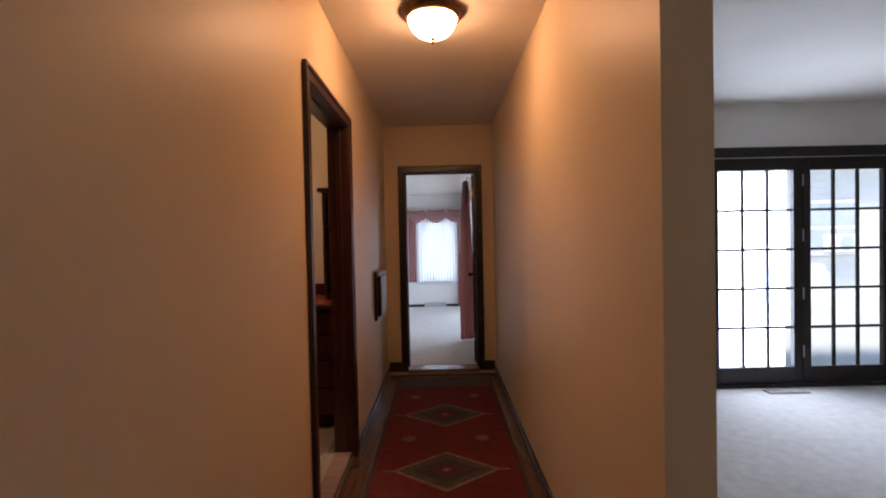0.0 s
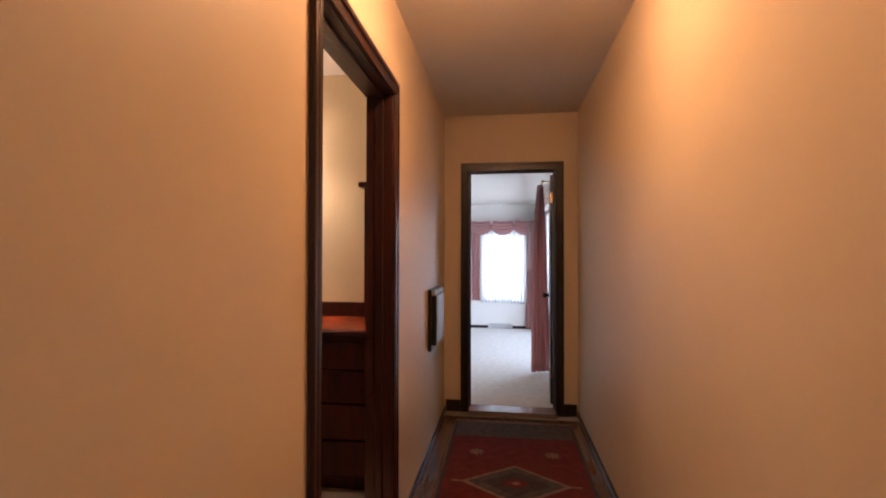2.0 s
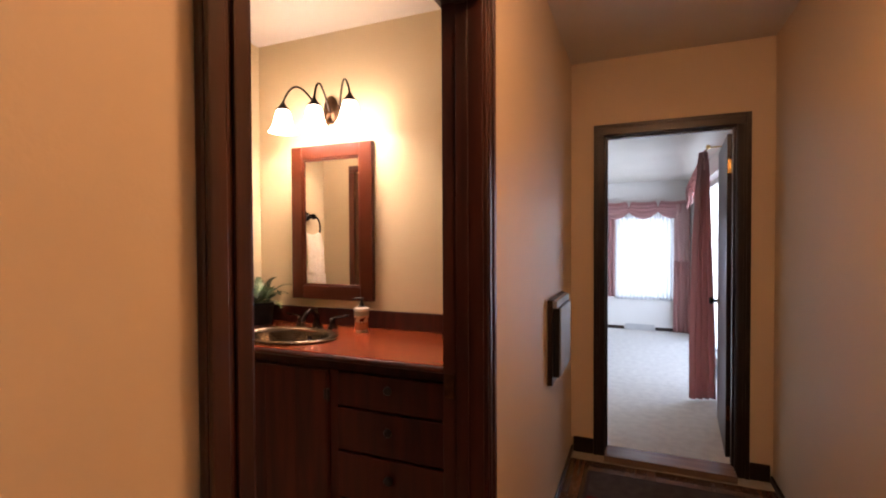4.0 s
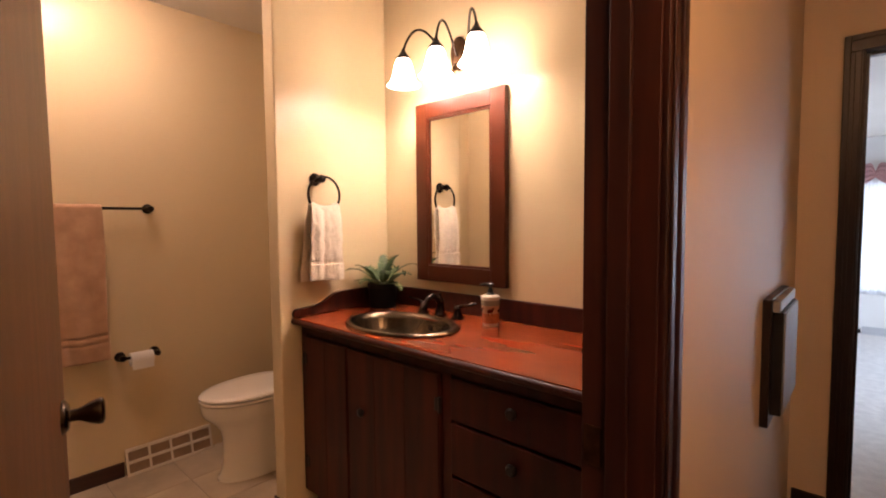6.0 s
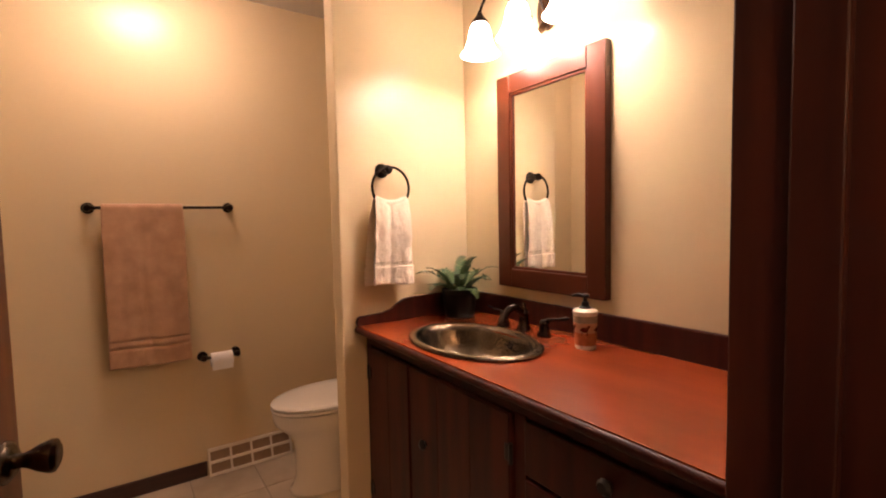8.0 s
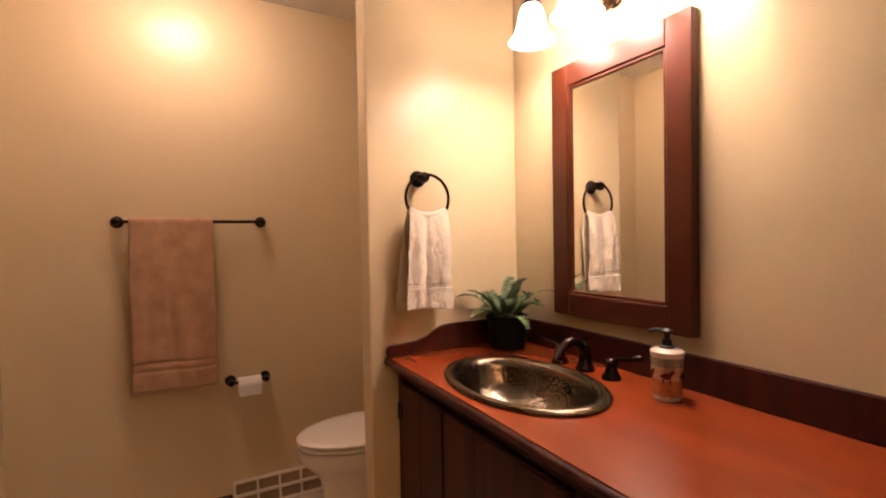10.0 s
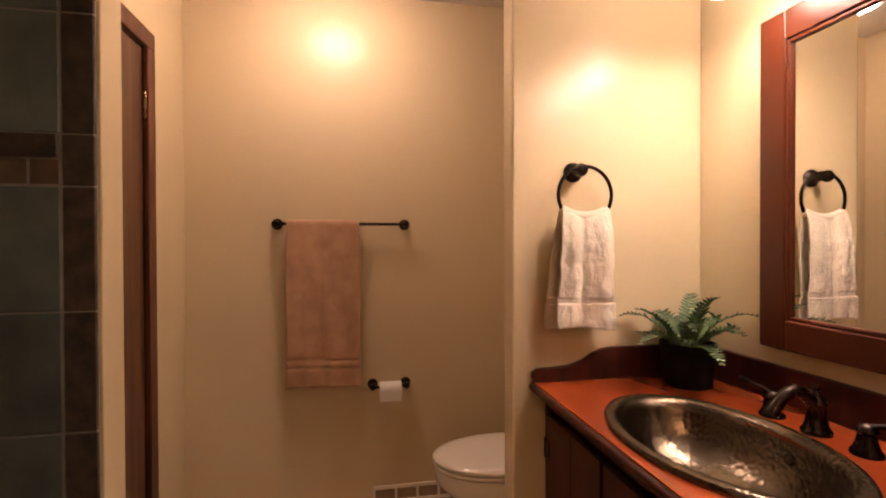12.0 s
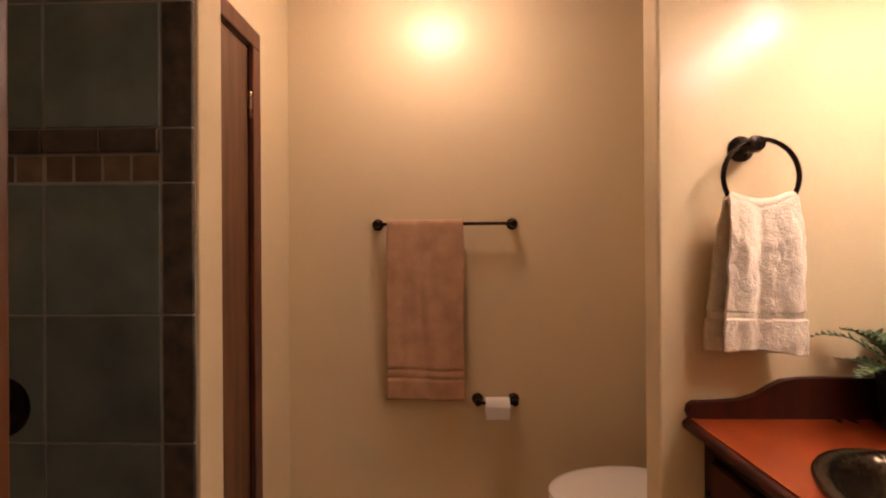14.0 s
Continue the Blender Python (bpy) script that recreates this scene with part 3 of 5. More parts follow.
def runner():
    x0, x1, y0, y1, cx = 0.040, 0.940, -1.2, 5.30, 0.488
    th = thing("runner_rug", (cx, (y0 + y1) / 2, 0), "red woven runner rug with dark diamond medallions on the hall floor", "rug")
    part("border", bevel(boxes((x0, x1, y0, y1, 0.0, 0.0075)), 0.003), RUG_DARK, th, "dark grey border")
    part("end_band", boxes((x0 + 0.02, x1 - 0.02, 5.005, 5.28, 0.006, 0.0088)), RUG_GREY, th)
    part("field", boxes((x0 + 0.022, x1 - 0.022, y0 + 0.25, 5.00, 0.006, 0.0090)), RUG_RED, th, "red field")
    fringe = bmesh.new()
    for k in range(70):
        x = x0 + 0.006 + k * (x1 - x0 - 0.012) / 69
        box(fringe, x - 0.003, x + 0.003, y1, y1 + 0.05 + 0.012 * random.random(), 0.0, 0.004)
    tagged(part("fringe", fringe, RUG_BEIGE, th, "pale fringe"), kind="stuff")

    def diamond(cy, hw, hl, z, material):
        pts = [(cx + hw, cy), (cx, cy + hl), (cx - hw, cy), (cx, cy - hl)]
        part("medallion", outline(bmesh.new(), pts, "z", 0.008, z), material, th)

    for cy in (4.310, 3.440, 2.57, 1.70, 0.83, -0.04):
        diamond(cy, 0.322, 0.238, 0.0096, RUG_BEIGE)
        diamond(cy, 0.285, 0.210, 0.0102, RUG_GREY)
        diamond(cy, 0.20, 0.145, 0.0108, RUG_DARK)
        diamond(cy, 0.085, 0.06, 0.0114, RUG_RED)
        diamond(cy, 0.03, 0.022, 0.0120, RUG_BEIGE)
        for sx in (-1, 1):
            part("medallion_tip", boxes((cx + sx * 0.345 - 0.03, cx + sx * 0.345 + 0.03, cy - 0.008, cy + 0.008, 0.0085, 0.0099)), RUG_BEIGE, th)
    for cy in (3.88, 3.01, 2.14, 1.27, 4.73):
        for sx in (-1, 1):
            px = cx + sx * 0.250
            bm = bmesh.new()
            for k in range(8):
                a = k * math.pi / 4
                m = Matrix.Translation((px, cy, 0)) @ Matrix.Rotation(a, 4, "Z")
                box(bm, 0.016, 0.05, -0.008, 0.008, 0.0085, 0.0098, m)
            box(bm, px - 0.012, px + 0.012, cy - 0.012, cy + 0.012, 0.0085, 0.0102)
            part("star", bm, RUG_BEIGE, th, "small pale star")
    th.location.z = HFZ


runner()


# ---- bathroom: vanity ----
def vanity():
    th = thing("vanity_cabinet", (-0.97, 4.2, 0), "dark red-brown wooden vanity cabinet with doors and drawers", "vanity")
    x0, x1, yf = PX + 0.004, -0.214, 4.010
    for a in (x0, x1 - 0.018):
        part("side_panel", boxes((a, a + 0.018, yf + 0.006, VY - 0.004, 0.09, 0.868)), CABINET, th)
    part("back_panel", boxes((x0 + 0.018, x1 - 0.018, VY - 0.02, VY - 0.004, 0.09, 0.868)), CABINET, th)
    part("front_frame", boxes((x0 + 0.018, x1 - 0.018, yf + 0.006, yf + 0.02, 0.09, 0.868)), CABINET, th)
    part("bottom_panel", boxes((x0 + 0.018, x1 - 0.018, yf + 0.02, VY - 0.02, 0.09, 0.108)), CABINET, th)
    part("plinth", boxes((x0, x1, yf + 0.06, VY - 0.004, 0.0, 0.09)), CABINET, th)
    part("top_rail", bevel(boxes((x0, x1, yf - 0.004, yf + 0.0055, 0.825, 0.868)), 0.002), CABINET, th)
    part("stile", bevel(boxes((x0, -1.7005, yf - 0.004, yf + 0.0055, 0.09, 0.8245)), 0.002), CABINET, th)
    part("stile", bevel(boxes((-0.878, -0.838, yf - 0.004, yf + 0.0055, 0.09, 0.8245)), 0.002), CABINET, th)
    part("stile", bevel(boxes((-0.255, x1, yf - 0.004, yf + 0.0055, 0.09, 0.8245)), 0.002), CABINET, th)

    def knob(x, z, parent):
        k = Matrix.Translation((x, yf - 0.013, z)) @ Matrix.Rotation(radians(90), 4, "X")
        part("knob", lathe(bmesh.new(), [(0, 0.028), (0.010, 0.027), (0.017, 0.021), (0.017, 0.016), (0.009, 0.010), (0.008, 0.0), (0.014, 0.0)], 20, k), IRON, parent, "black iron knob", True)
    for a, b, kx, hx in ((-1.697, -1.392, -1.44, -1.690), (-1.386, -0.882, -1.287, -0.889)):
        d = part("door", bevel(boxes((a, b, yf - 0.013, yf + 0.0055, 0.105, 0.818)), 0.003), CABINET, th)
        n = 2 if b - a < 0.4 else 3
        for k in range(n):
            p0, p1 = a + 0.004 + k * (b - a - 0.008) / n, a + 0.004 + (k + 1) * (b - a - 0.008) / n
            part("board", bevel(boxes((p0 + 0.0004, p1 - 0.0004, yf - 0.018, yf - 0.012, 0.108, 0.815)), 0.0012), CABINET, d)
        if b > -1.2:
            knob(kx, 0.583, d)
        for z in (0.22, 0.695):
            h = bevel(boxes((hx - 0.012, hx + 0.012, yf - 0.021, yf - 0.012, z, z + 0.045)), 0.003)
            lathe(h, [(0, -0.005), (0.006, -0.005), (0.006, 0.05), (0, 0.05)], 10, Matrix.Translation((hx + (-0.012 if b < -1.2 else 0.012), yf - 0.019, z)))
            part("hinge", h, IRON, d, "black iron hinge")
    for z0, z1 in ((0.680, 0.818), (0.497, 0.668), (0.300, 0.485), (0.105, 0.288)):
        d = part("drawer", bevel(boxes((-0.834, -0.259, yf - 0.014, yf + 0.0055, z0, z1)), 0.004), CABINET, th)
        k = Matrix.Translation((-0.59, yf - 0.014, (z0 + z1) / 2 + 0.02)) @ Matrix.Rotation(radians(90), 4, "X")
        cup = lathe(bmesh.new(), [(0, 0.026), (0.012, 0.025), (0.018, 0.018), (0.018, 0.013), (0.009, 0.008), (0.009, 0.0)], 20, k)
        part("knob", cup, IRON, d, "black iron knob", True)
    return th


vanity()

SX, SY = -1.268, 4.178      # sink centre


def countertop():
    x0, x1, y0, y1, z0, z1 = PX + 0.002, -0.212, 3.968, VY - 0.002, 0.869, 0.897
    th = thing("countertop", (-0.97, 4.22, z0), "glossy red-stained wooden vanity countertop with scrolled backsplash", "countertop")
    hx, hy, n = 0.245, 0.158, 48
    ring = [(SX + hx * math.cos(2 * math.pi * k / n), SY + hy * math.sin(2 * math.pi * k / n)) for k in range(n)]
    edge = []
    for px, py in ring:
        dx, dy = px - SX, py - SY
        s = min(((x1 if dx > 0 else x0) - SX) / dx if abs(dx) > 1e-9 else 9, ((y1 if dy > 0 else y0) - SY) / dy if abs(dy) > 1e-9 else 9)
        edge.append((SX + dx * s, SY + dy * s))
    bm = bmesh.new()
    rows = []
    for pts, z in ((ring, z0), (ring, z1), (edge, z1), (edge, z0)):
        rows.append([bm.verts.new((*p, z)) for p in pts])
    for a, b in zip(rows, rows[1:] + rows[:1]):
        for k in range(n):
            bm.faces.new((a[k], a[(k + 1) % n], b[(k + 1) % n], b[k]))
    corners = {}
    for z, row in ((z1, rows[2]), (z0, rows[3])):
        for k in range(n):
            a, b = row[k], row[(k + 1) % n]
            if abs(a.co.x - b.co.x) > 1e-4 and abs(a.co.y - b.co.y) > 1e-4:
                cxy = (x0 if min(abs(a.co.x - x0), abs(b.co.x - x0)) < 1e-4 else x1, y0 if min(abs(a.co.y - y0), abs(b.co.y - y0)) < 1e-4 else y1)
                c = bm.verts.new((*cxy, z))
                bm.faces.new((a, b, c))
                corners[(z, k)] = (a, b, c)
    for k in range(n):
        if (z1, k) in corners and (z0, k) in corners:
            a, b, c = corners[(z1, k)]
            d, e, f = corners[(z0, k)]
            for q in list(bm.faces):
                if len(q.verts) == 4 and set(q.verts) == {a, b, d, e}:
                    bm.faces.remove(q)
            bm.faces.new((a, c, f, d)); bm.faces.new((c, b, e, f))
    bmesh.ops.recalc_face_normals(bm, faces=bm.faces[:])
    part("top", bm, COUNTER, th)
    nose = bmesh.new()
    tube(nose, [(x0 + 0.001, y0 + 0.002, 0.8805), (x1 - 0.001, y0 + 0.002, 0.8805)], 0.0135, 14)
    part("front_edge", nose, CABINET, th, "rounded front edge", True)
    part("backsplash", bevel(boxes((x0 + 0.0205, x1, VY - 0.021, VY - 0.002, z1, 0.990)), 0.003), CABINET, th, "dark red backsplash")
    prof = [(3.967, z1), (3.961, 0.912), (3.965, 0.928), (3.977, 0.936), (4.025, 0.937), (4.080, 0.941), (4.120, 0.953), (4.150, 0.972), (4.180, 0.986), (4.220, 0.991), (VY - 0.002, 0.991), (VY - 0.002, z1)]
    part("side_splash", bevel(outline(bmesh.new(), prof, "x", PX + 0.002, PX + 0.022), 0.002), CABINET, th, "dark red scrolled side splash")


countertop()


def sink():
    th = thing("sink_basin", (SX, SY, 0.897), "oval hammered bronze drop-in sink in the countertop", "sink")
    prof = [(1.145, 0.8975), (1.15, 0.904), (1.13, 0.910), (1.08, 0.913), (1.02, 0.910), (0.965, 0.901), (0.93, 0.880), (0.87, 0.843), (0.74, 0.803), (0.52, 0.778), (0.25, 0.768), (0.085, 0.766)]
    bm = lathe(bmesh.new(), prof, 64, Matrix.Translation((SX, SY, 0)), 0.243, 0.166)
    part("basin", bm, HAMMERED, th, "", True)
    part("drain", lathe(bmesh.new(), [(0, 0.769), (0.018, 0.769), (0.021, 0.771), (0.024, 0.768), (0.024, 0.765), (0, 0.765)], 24, Matrix.Translation((SX, SY, 0))), BRONZE, th, "dark drain", True)
    k = Matrix.Translation((SX + 0.03, SY + 0.148, 0.862)) @ Matrix.Rotation(radians(62), 4, "X")
    part("overflow", lathe(bmesh.new(), [(0, 0.004), (0.006, 0.004), (0.011, 0.005), (0.013, 0.0)], 18, k), BRONZE, th, "small overflow ring", True)


sink()


def faucet():
    fx, fy, z = -1.268, 4.424, 0.897
    th = thing("faucet", (fx, fy, z), "dark oiled bronze widespread faucet with two levers", "faucet")
    bell = [(0.027, 0.0), (0.027, 0.006), (0.022, 0.012), (0.017, 0.026), (0.015, 0.040), (0.019, 0.046), (0.016, 0.054), (0.009, 0.060), (0.0, 0.061)]
    sp = lathe(bmesh.new(), [(0.029, 0), (0.029, 0.007), (0.023, 0.014), (0.0185, 0.035), (0.0175, 0.060), (0.021, 0.066), (0.017, 0.078), (0.010, 0.084), (0.006, 0.092), (0.009, 0.098), (0.006, 0.105), (0, 0.106)], 24, Matrix.Translation((fx, fy, z)))
    pts, rad = [], []
    for k in range(13):
        f = k / 12
        pts.append((fx - 0.008 * f, fy - 0.005 - 0.100 * f, z + 0.050 + 0.050 * math.sin(math.pi * min(1, 0.08 + 0.86 * f)) - 0.014 * f))
        rad.append(0.0155 - 0.003 * f + (0.002 if k > 10 else 0))
    tube(sp, pts, rad, 14)
    part("spout", sp, BRONZE, th, "", True)
    for sx, turn in ((-0.105, 188), (0.105, 30)):
        h = lathe(bmesh.new(), bell, 22, Matrix.Translation((fx + sx, fy - 0.004, z)))
        d = Vector((math.cos(radians(turn)), math.sin(radians(turn)), 0))
        p0 = Vector((fx + sx, fy - 0.004, z + 0.052))
        tube(h, [p0, p0 + d * 0.02 + Vector((0, 0, 0.008)), p0 + d * 0.05 + Vector((0, 0, 0.010)), p0 + d * 0.076 + Vector((0, 0, 0.016)), p0 + d * 0.086 + Vector((0, 0, 0.018))], [0.008, 0.006, 0.0055, 0.008, 0.003], 12)
        part("lever_handle", h, BRONZE, th, "", True)


faucet()


def soap():
    c = Vector((-0.980, 4.413, 0.897))
    th = thing("soap_dispenser", tuple(c), "cream ceramic soap dispenser with painted band and dark pump", "soap dispenser")
    size = 0.86
    m = Matrix.Translation(c) @ Matrix.Scale(size, 4)

    def rad(z):
        """The body widens a little towards its shoulder."""
        return 0.0365 + 0.06 * z

    def band(z0, z1):
        return [(rad(z0) + 0.0006, z0), (rad(z0) + 0.0012, z0), (rad(z1) + 0.0012, z1), (rad(z1) + 0.0006, z1)]
    part("body", lathe(bmesh.new(), [(0, 0.0), (rad(0) - 0.001, 0.0), (rad(0) + 0.001, 0.004), (rad(0.01), 0.01), (rad(0.125), 0.125), (rad(0.13) + 0.002, 0.132), (rad(0.14) + 0.001, 0.140), (0.036, 0.146), (0.024, 0.148), (0.014, 0.149), (0, 0.149)], 32, m), CERAMIC, th, "", True)
    part("glaze_band", lathe(bmesh.new(), band(0.098, 0.124), 32, m), BAND_GREY, th, "mottled grey band", True)
    part("glaze_band", lathe(bmesh.new(), band(0.014, 0.062), 32, m), BAND_ORANGE, th, "terracotta coloured band", True)
    part("glaze_band", lathe(bmesh.new(), band(0.0625, 0.0975), 32, m), BAND_PEACH, th, "peach coloured band", True)
    for k in range(5):
        a0 = 2 * math.pi * k / 5 + 0.3
        bm = bmesh.new()
        for da, zc, ra, rz in ((0.0, 0.075, 0.30, 0.010), (0.27, 0.083, 0.10, 0.008), (0.38, 0.087, 0.08, 0.005), (-0.22, 0.062, 0.045, 0.011), (0.20, 0.060, 0.045, 0.011), (-0.34, 0.074, 0.08, 0.004)):
            vs = []
            for q in range(14):
                b, zz = a0 + da + ra * math.cos(q * math.pi / 7), zc + rz * math.sin(q * math.pi / 7)
                vs.append(bm.verts.new(c + size * Vector(((rad(zz) + 0.0022) * math.cos(b), (rad(zz) + 0.0022) * math.sin(b), zz))))
            ctr = bm.verts.new(c + size * Vector(((rad(zc) + 0.0026) * math.cos(a0 + da), (rad(zc) + 0.0026) * math.sin(a0 + da), zc)))
            for q in range(14):
                bm.faces.new((vs[q], vs[(q + 1) % 14], ctr))
        part("painted_figure", bm, BAND_DARK, th, "dark red painted figure")
    pump = lathe(bmesh.new(), [(0.0215, 0.149), (0.0215, 0.153), (0.014, 0.157), (0.013, 0.172), (0.008, 0.174), (0.007, 0.188), (0.014, 0.190), (0.016, 0.198), (0.010, 0.203), (0, 0.203)], 22, m)
    tube(pump, [c + size * Vector((0, 0, 0.196)), c + size * Vector((-0.025, -0.015, 0.198)), c + size * Vector((-0.042, -0.025, 0.192))], [0.006, 0.0052, 0.004], 10)
    part("pump", pump, IRON, th, "dark pump head", True)


soap()


def fern():
    c = Vector((-1.628, 4.394, 0.897))
    th = thing("potted_fern", tuple(c), "small green fern in a round black pot on the countertop", "plant")
    part("pot", lathe(bmesh.new(), [(0, 0), (0.058, 0), (0.063, 0.004), (0.069, 0.05), (0.073, 0.105), (0.076, 0.108), (0.076, 0.124), (0.070, 0.125), (0.067, 0.122), (0.066, 0.112), (0, 0.110)], 28, Matrix.Translation(c)), POT, th, "black pot", True)
    part("soil", lathe(bmesh.new(), [(0, 0.1135), (0.064, 0.1135), (0.064, 0.1125), (0, 0.1125)], 20, Matrix.Translation(c)), POT, th)
    rng = random.Random(11)
    top = c + Vector((0, 0, 0.110))
    count = 15
    for f in range(count):
        a = 2.4 * f + rng.uniform(-0.2, 0.2)
        tier = f / count                            # young upright fronds first, old drooping ones last
        ln = rng.uniform(0.165, 0.215)
        tilt = radians(72 - 56 * tier + rng.uniform(-8, 8))
        d = Vector((math.cos(a), math.sin(a), 0))
        room = min(0.118 / max(1e-3, d.y), 9) if d.y > 0 else 9
        room = min(room, 0.150 / max(1e-3, -d.x)) if d.x < 0 else room
        s = Vector((-d.y, d.x, 0))
        droop = radians(rng.uniform(55, 85))
        n = 15
        pts, p = [], top + d * rng.uniform(0.005, 0.03)
        for k in range(n + 1):
            u = k / n
            pts.append(p.copy())
            ang = tilt - droop * u * u
            step = ln / n
            flat = math.cos(ang) * step
            if (p - top).dot(d) + flat > room:
                flat = 0.0
            p = p + d * flat + Vector((0, 0, math.sin(ang) * step))
            p.z = max(p.z, c.z + 0.012)
        bm = bmesh.new()
        tube(bm, pts[::2], [0.0016 - 0.0001 * k for k in range(len(pts[::2]))], 4)
        broad = rng.uniform(0.028, 0.036)
        for k in range(3, n + 1):
            u = k / n
            w = broad * math.sin(math.pi * min(1.0, 0.22 + 0.74 * u)) ** 0.8 + 0.003
            ax = (pts[k] - pts[k - 1])
            ax = ax.normalized() if ax.length > 1e-5 else Vector((0, 0, -1))
            up = s.cross(ax)
            for e in (-1, 1):
                q = pts[k]
                out = (s * e + ax * 0.55 + up * rng.uniform(-0.2, 0.08)).normalized()
                h = 0.0078 * (1.1 - 0.5 * u)
                rows = []
                for t, wd, lift in ((0.0, 0.75, 0.0), (0.35, 1.0, 0.0022), (0.7, 0.75, 0.0016)):
                    ctr = q + out * w * t + up * lift
                    rows.append((bm.verts.new(ctr - ax * h * wd), bm.verts.new(ctr + up * 0.0008), bm.verts.new(ctr + ax * h * wd)))
                tip = bm.verts.new(q + out * w - up * 0.002)
                for r0, r1 in zip(rows, rows[1:]):
                    bm.faces.new((r0[0], r1[0], r1[1], r0[1]))
                    bm.faces.new((r0[1], r1[1], r1[2], r0[2]))
                bm.faces.new((rows[2][0], tip, rows[2][1]))
                bm.faces.new((rows[2][1], tip, rows[2][2]))
        part("frond", bm, LEAF, th)


fern()


def mirror():
    x0, x1, z0, z1, yf, w = -1.495, -0.970, 1.037, 1.884, 4.502, 0.075
    th = thing("wall_mirror", ((x0 + x1) / 2, VY, z0), "rectangular mirror in a cherry wood frame hung above the vanity", "mirror")
    for a, b, c, d, mt in ((x0, x0 + w, z0, z1, 0), (x1 - w, x1, z0, z1, 0), (x0 + w, x1 - w, z0, z0 + w, 1), (x0 + w, x1 - w, z1 - w, z1, 1)):
        part("frame_rail" if mt else "frame_stile", bevel(boxes((a, b, yf, VY - 0.003, c, d)), 0.004, 3), MIRROR_WOOD, th)
    i0, i1, j0, j1, lip = x0 + w, x1 - w, z0 + w, z1 - w, 0.010
    for a, b, c, d in ((i0, i0 + lip, j0, j1), (i1 - lip, i1, j0, j1), (i0 + lip, i1 - lip, j0, j0 + lip), (i0 + lip, i1 - lip, j1 - lip, j1)):
        part("bead", bevel(boxes((a, b, yf + 0.004, 4.520, c, d)), 0.003), MIRROR_WOOD, th)
    turn = Matrix.Translation(((i0 + i1) / 2, 4.514, 0)) @ Matrix.Rotation(radians(-0.45), 4, "Z")
    hw = (i1 - i0) / 2 - 0.002
    part("mirror_glass", boxes((-hw, hw, 0.0, 0.006, j0 + 0.002, j1 - 0.002), m=turn), SILVER, th, "silvered mirror glass")


mirror()


def vanity_light():
    px = -1.240
    th = thing("vanity_light", (px, VY, 2.0), "three-arm dark bronze wall light with lit bell shades", "wall light")
    k = Matrix.Translation((px, VY - 0.001, 2.075)) @ Matrix.Rotation(radians(90), 4, "X")
    pl = lathe(bmesh.new(), [(0.05, 0.0), (0.05, 0.010), (0.043, 0.016), (0.030, 0.024), (0.0, 0.026)], 28, k, 0.95, 1.5)
    tube(pl, [(px, VY - 0.02, 2.02), (px + 0.004, VY - 0.045, 1.990), (px + 0.012, VY - 0.06, 1.992), (px + 0.016, VY - 0.05, 2.01)], [0.016, 0.011, 0.008, 0.004], 10)
    part("backplate", pl, WORN_BRONZE, th, "", True)
    for cx in (-1.424, -1.222, -1.006):
        y = 4.362
        a0, b0 = Vector((px + 0.06 * (cx - px) / 0.2, VY - 0.03, 2.06)), Vector((cx, y, 2.090))
        pts = []
        for i in range(15):
            u = i / 14
            p = a0.lerp(b0, u ** 0.85)
            pts.append(p + Vector((0, -0.01 * math.sin(math.pi * u), 0.105 * math.sin(math.pi * u) ** 0.8)))
        part("arm", tube(bmesh.new(), pts, 0.0055, 10), BRONZE, th, "", True)
        m = Matrix.Translation((cx, y, 0))
        part("shade_cup", lathe(bmesh.new(), [(0, 2.098), (0.007, 2.098), (0.010, 2.088), (0.020, 2.072), (0.031, 2.060), (0.033, 2.052), (0.028, 2.050), (0, 2.052)], 24, m), BRONZE, th, "", True)
        part("shade", lathe(bmesh.new(), [(0.026, 2.0515), (0.034, 2.042), (0.041, 2.020), (0.046, 1.990), (0.056, 1.960), (0.072, 1.938), (0.0745, 1.936), (0.069, 1.939), (0.052, 1.963), (0.042, 1.992), (0.036, 2.02), (0.0, 2.030)], 32, m), SHADE_GLOW, th, "lit frosted glass bell shade", True)
        part("bulb", lathe(bmesh.new(), [(0, 1.938), (0.012, 1.940), (0.022, 1.947), (0.027, 1.958), (0.026, 1.970), (0.018, 1.985), (0.013, 2.0), (0.012, 2.026)], 20, m), BULB_GLOW, th, "lit bulb", True)


vanity_light()


def shelf_tower():
    x0, x1, y0, y1, z0, z1 = -0.402, -0.216, 4.235, VY - 0.024, 0.897, 1.70
    th = thing("shelf_tower", ((x0 + x1) / 2, (y0 + y1) / 2, z0), "narrow dark wooden open shelf tower on the countertop", "shelf")
    part("side", boxes((x0, x0 + 0.018, y0, y1, z0, z1)), CABINET, th)
    part("side", boxes((x1 - 0.018, x1, y0, y1, z0, z1)), CABINET, th)
    part("back", boxes((x0 + 0.018, x1 - 0.018, y1 - 0.008, y1, z0, z1)), CABINET, th)
    for z in (z0 + 0.02, 1.16, 1.43, z1 - 0.018):
        part("shelf", boxes((x0 + 0.0185, x1 - 0.0185, y0 + 0.004, y1 - 0.0085, z, z + 0.016)), CABINET, th)
    part("cornice", bevel(boxes((x0 - 0.03, x1, y0 - 0.03, y1, z1, z1 + 0.03)), 0.006), CABINET, th)


shelf_tower()


